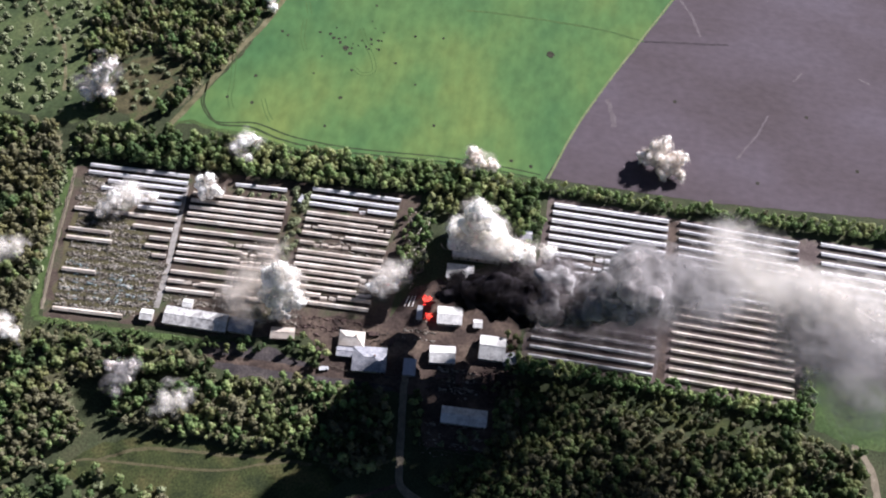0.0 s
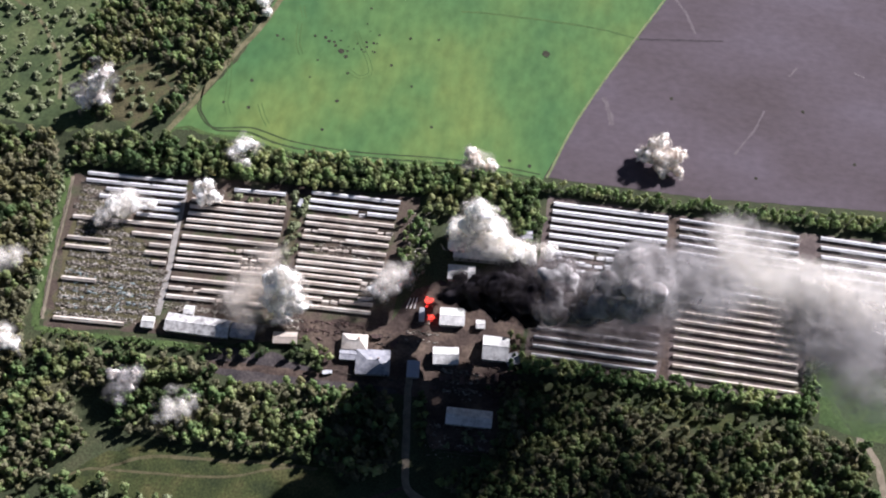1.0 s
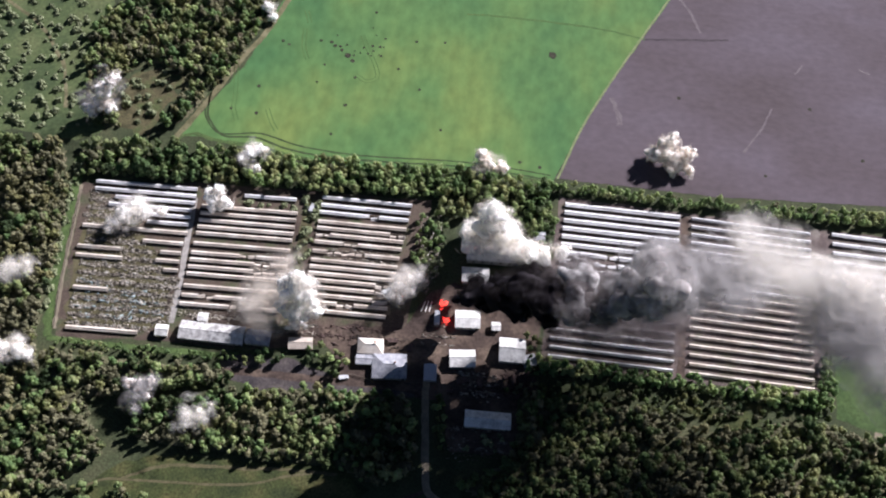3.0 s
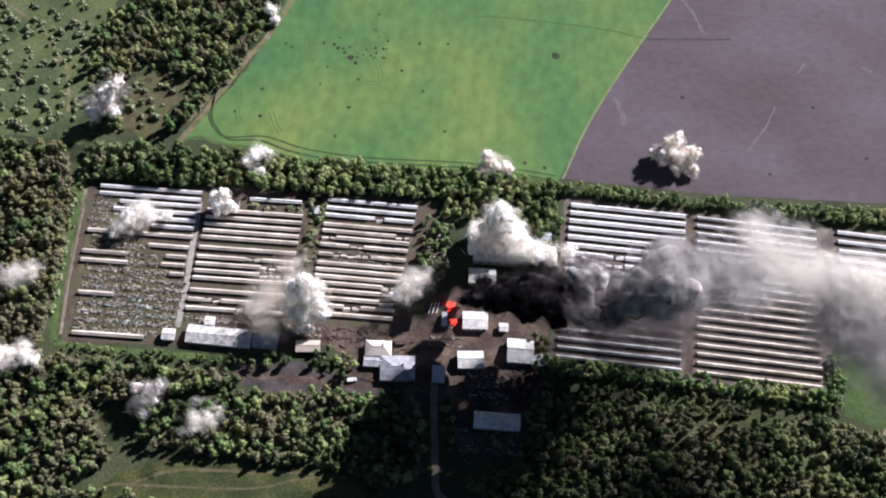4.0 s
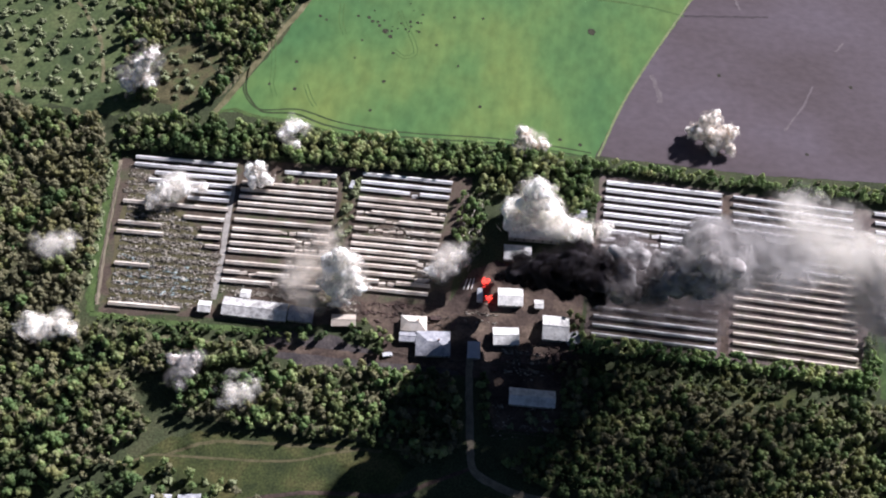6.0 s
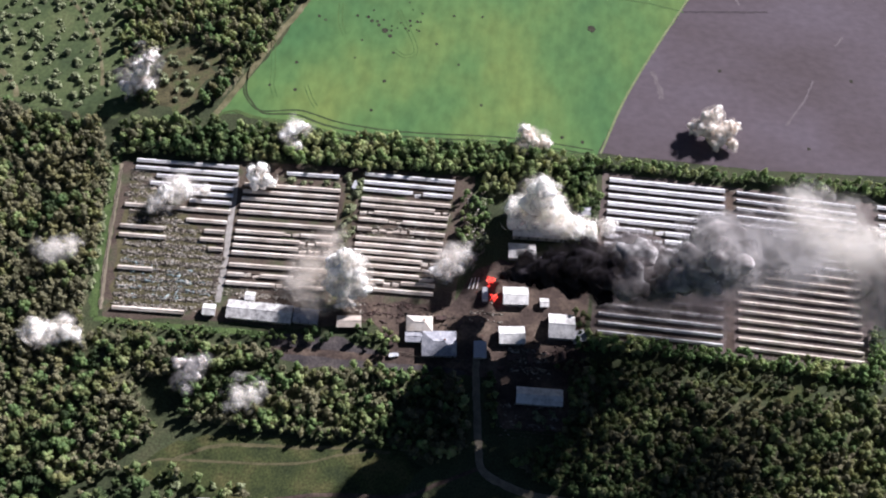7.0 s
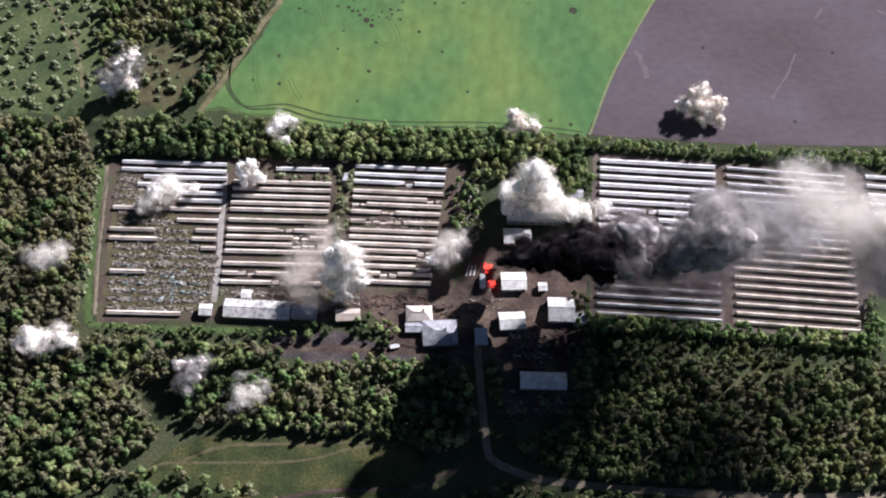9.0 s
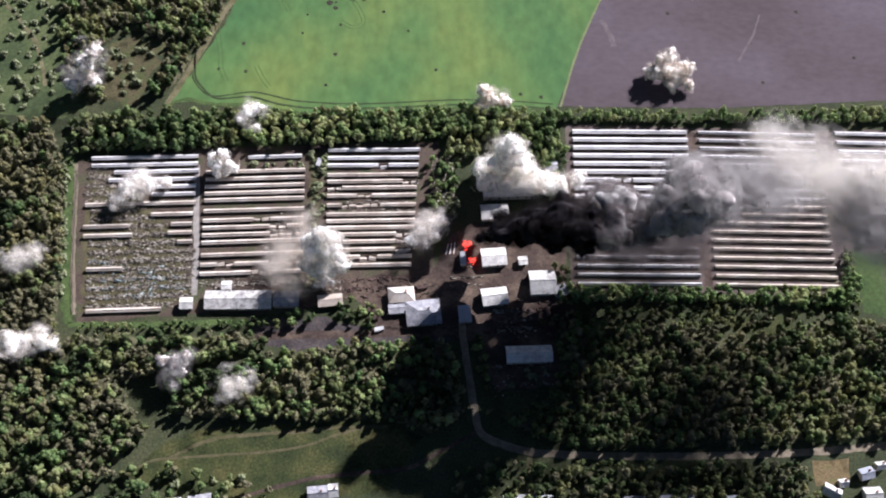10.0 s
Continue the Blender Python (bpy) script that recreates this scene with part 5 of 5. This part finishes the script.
# ---- village at the road ----
VILLAGE = [(-110.5, -174, 7, 5.5, 6, SLATE), (-104.6, -172.6, 3, 4.6, 6, PALE_ROOF), (-34, -177, 8, 6, 4, SLATE), (-23.5, -177, 8, 6, 2, SLATE), (13.5, -176.5, 8, 5, 3, SLATE), (26, -176, 6, 5, 4, METAL_ROOF), (34, -176, 6, 5, 4, SLATE),
           (51, -176, 7, 5, 4, METAL_ROOF), (64, -178, 8, 6, 5, METAL_ROOF), (93.4, -171, 6.4, 4, -28, PALE_ROOF), (98.6, -167.6, 3, 2.6, 8, PALE_ROOF), (110, -172, 6.5, 5, 4, PALE_ROOF),
           (109, -163.6, 5, 4, 14, METAL_ROOF), (115.5, -160.4, 3.4, 2.6, 8, PALE_ROOF), (-155, -178, 8, 6, 10, SLATE), (-166, -179, 7, 5, 4, SLATE)]
for x, y, a, b, turn, roof in VILLAGE:
    house(x, y, a, b, turn, 2.7, 1.7, roof, PLASTER, "village house with a %s roof" % ("white" if roof is PALE_ROOF else "grey"), windows=2, chimney=True)

# ---- things in the yard ----
def vehicle(x, y, turn, long, wide, high, material, label, category="truck"):
    """A lorry or van: cab, body, wheels."""
    top = empty(category.replace(" ", "_"), x, y, 0, turn)
    box("body", -long / 2, -wide / 2, 0.6, long * 0.22, wide / 2, high, material, top, edge=0.08)
    cab = box("cab", long * 0.24, -wide / 2 + 0.08, 0.5, long / 2, wide / 2 - 0.08, high * 0.82, material, top, edge=0.12)
    box("windscreen", long / 2 - 0.02, -wide / 2 + 0.25, high * 0.5, long / 2 + 0.03, wide / 2 - 0.25, high * 0.76, PANE, cab)
    box("chassis", -long / 2 + 0.1, -0.5, 0.4, long / 2 - 0.2, 0.5, 0.6, RUST, top)
    for px in (-long * 0.33, long * 0.33):
        for s in (-1, 1):
            bm = bmesh.new()
            bmesh.ops.create_cone(bm, cap_ends=True, segments=14, radius1=0.45, radius2=0.45, depth=0.28, matrix=pose(px, s * (wide / 2 - 0.15), 0.45, 90))
            me = bpy.data.meshes.new("wheel")
            bm.to_mesh(me)
            bm.free()
            me.materials.append(RUBBER)
            new("wheel", me).parent = top
    return tagged(top, label, category)


vehicle(-52.8, -70.6, 95, 6.4, 2.5, 2.9, PAINT, "pale box lorry parked beside the fire")
vehicle(128.4, -56, 82, 6.2, 2.4, 2.8, PAINT, "white lorry parked beside the last sheds")
vehicle(-117.6, -23.4, 80, 4.6, 1.9, 2.0, PAINT, "white van in the lane between sheds", "van")
vehicle(-38, -98.5, 20, 5.5, 2.2, 2.4, RUST, "rusty old lorry in the yard")
vehicle(-31, -98.0, 100, 5.0, 2.2, 2.3, RUST, "rusty tipper in the shaded yard")
vehicle(-88.5, -104.2, 15, 4.2, 1.8, 1.5, PAINT, "pale car on the road beside the hedge", "car")
vehicle(-62.5, -86.5, 70, 4.4, 1.8, 1.5, RUST, "dark car in the shaded yard", "car")
vehicle(-70.5, -84.5, 8, 4.4, 1.8, 1.7, RUST, "dark van beside the houses", "van")


def plank(x, y, turn, long):
    ob = box("plank", -long / 2, -0.22, 0.05, long / 2, 0.22, 0.2, PALE_ROOF, edge=0.03)
    ob.matrix_world = pose(x, y, 0, 0, 0, turn)
    return tagged(ob, "long pale board lying in the yard", "board", "pale boards")


for n in range(3):
    plank(-59.6 + n * 1.6, -65.5 + n * 0.3, 78 + n * 3, 5.5)


def tank(x, y, turn, r, long):
    """A rusty drum on its side, on two cradles."""
    top = empty("fuel_tank", x, y, 0, turn)
    bm = bmesh.new()
    bmesh.ops.create_cone(bm, cap_ends=True, segments=20, radius1=r, radius2=r, depth=long, matrix=pose(0, 0, r + 0.35, 0, 90))
    bmesh.ops.bevel(bm, geom=[e for e in bm.edges if abs(e.verts[0].co.x) > long / 2 - 0.01 and abs(e.verts[1].co.x) > long / 2 - 0.01 and e.verts[0].co.x * e.verts[1].co.x > 0], offset=r * 0.2, segments=2, affect="EDGES")
    me = bpy.data.meshes.new("drum")
    bm.to_mesh(me)
    bm.free()
    me.materials.append(RUST)
    new("drum", me).parent = top
    for s in (-1, 1):
        box("cradle", s * long * 0.3 - 0.15, -r * 0.8, 0, s * long * 0.3 + 0.15, r * 0.8, 0.6, BOARD, top)
    return tagged(top, "rusty fuel tank on cradles", "tank")


tank(-16.5, -95, 100, 0.9, 4.5)
tank(-43, -104, 20, 0.7, 3.0)


def fence(pts, label, high=1.3, step=2.5):
    """Posts and two rails along a line."""
    line = curve_points(pts, step)
    top = empty("fence", *line[0], 0)
    o = line[0]
    for p in line:
        box("post", p.x - o.x - 0.07, p.y - o.y - 0.07, 0, p.x - o.x + 0.07, p.y - o.y + 0.07, high, BOARD, top)
    for a, b in zip(line, line[1:]):
        d = b - a
        for z in (0.55, 1.1):
            rail = box("rail", 0, -0.03, z - 0.06, d.length, 0.03, z + 0.06, BOARD, top)
            rail.matrix_local = pose(a.x - o.x, a.y - o.y, 0, 0, 0, math.degrees(math.atan2(d.y, d.x)))
    return tagged(top, label, "fence")


fence([(-94, -103), (-84, -102.4), (-76, -103.8), (-62, -102.5), (-57, -102)], "weathered board fence before the houses")
fence([(-224, -30), (-222, -50), (-218.5, -80), (-215.5, -99)], "weathered post and rail fence along the sheds")
fence([(-36, -131), (-26, -130.4), (-14, -130)], "weathered board fence behind the barn")
fence([(-46, -106), (-44, -118), (-42, -130)], "weathered board fence along the road")
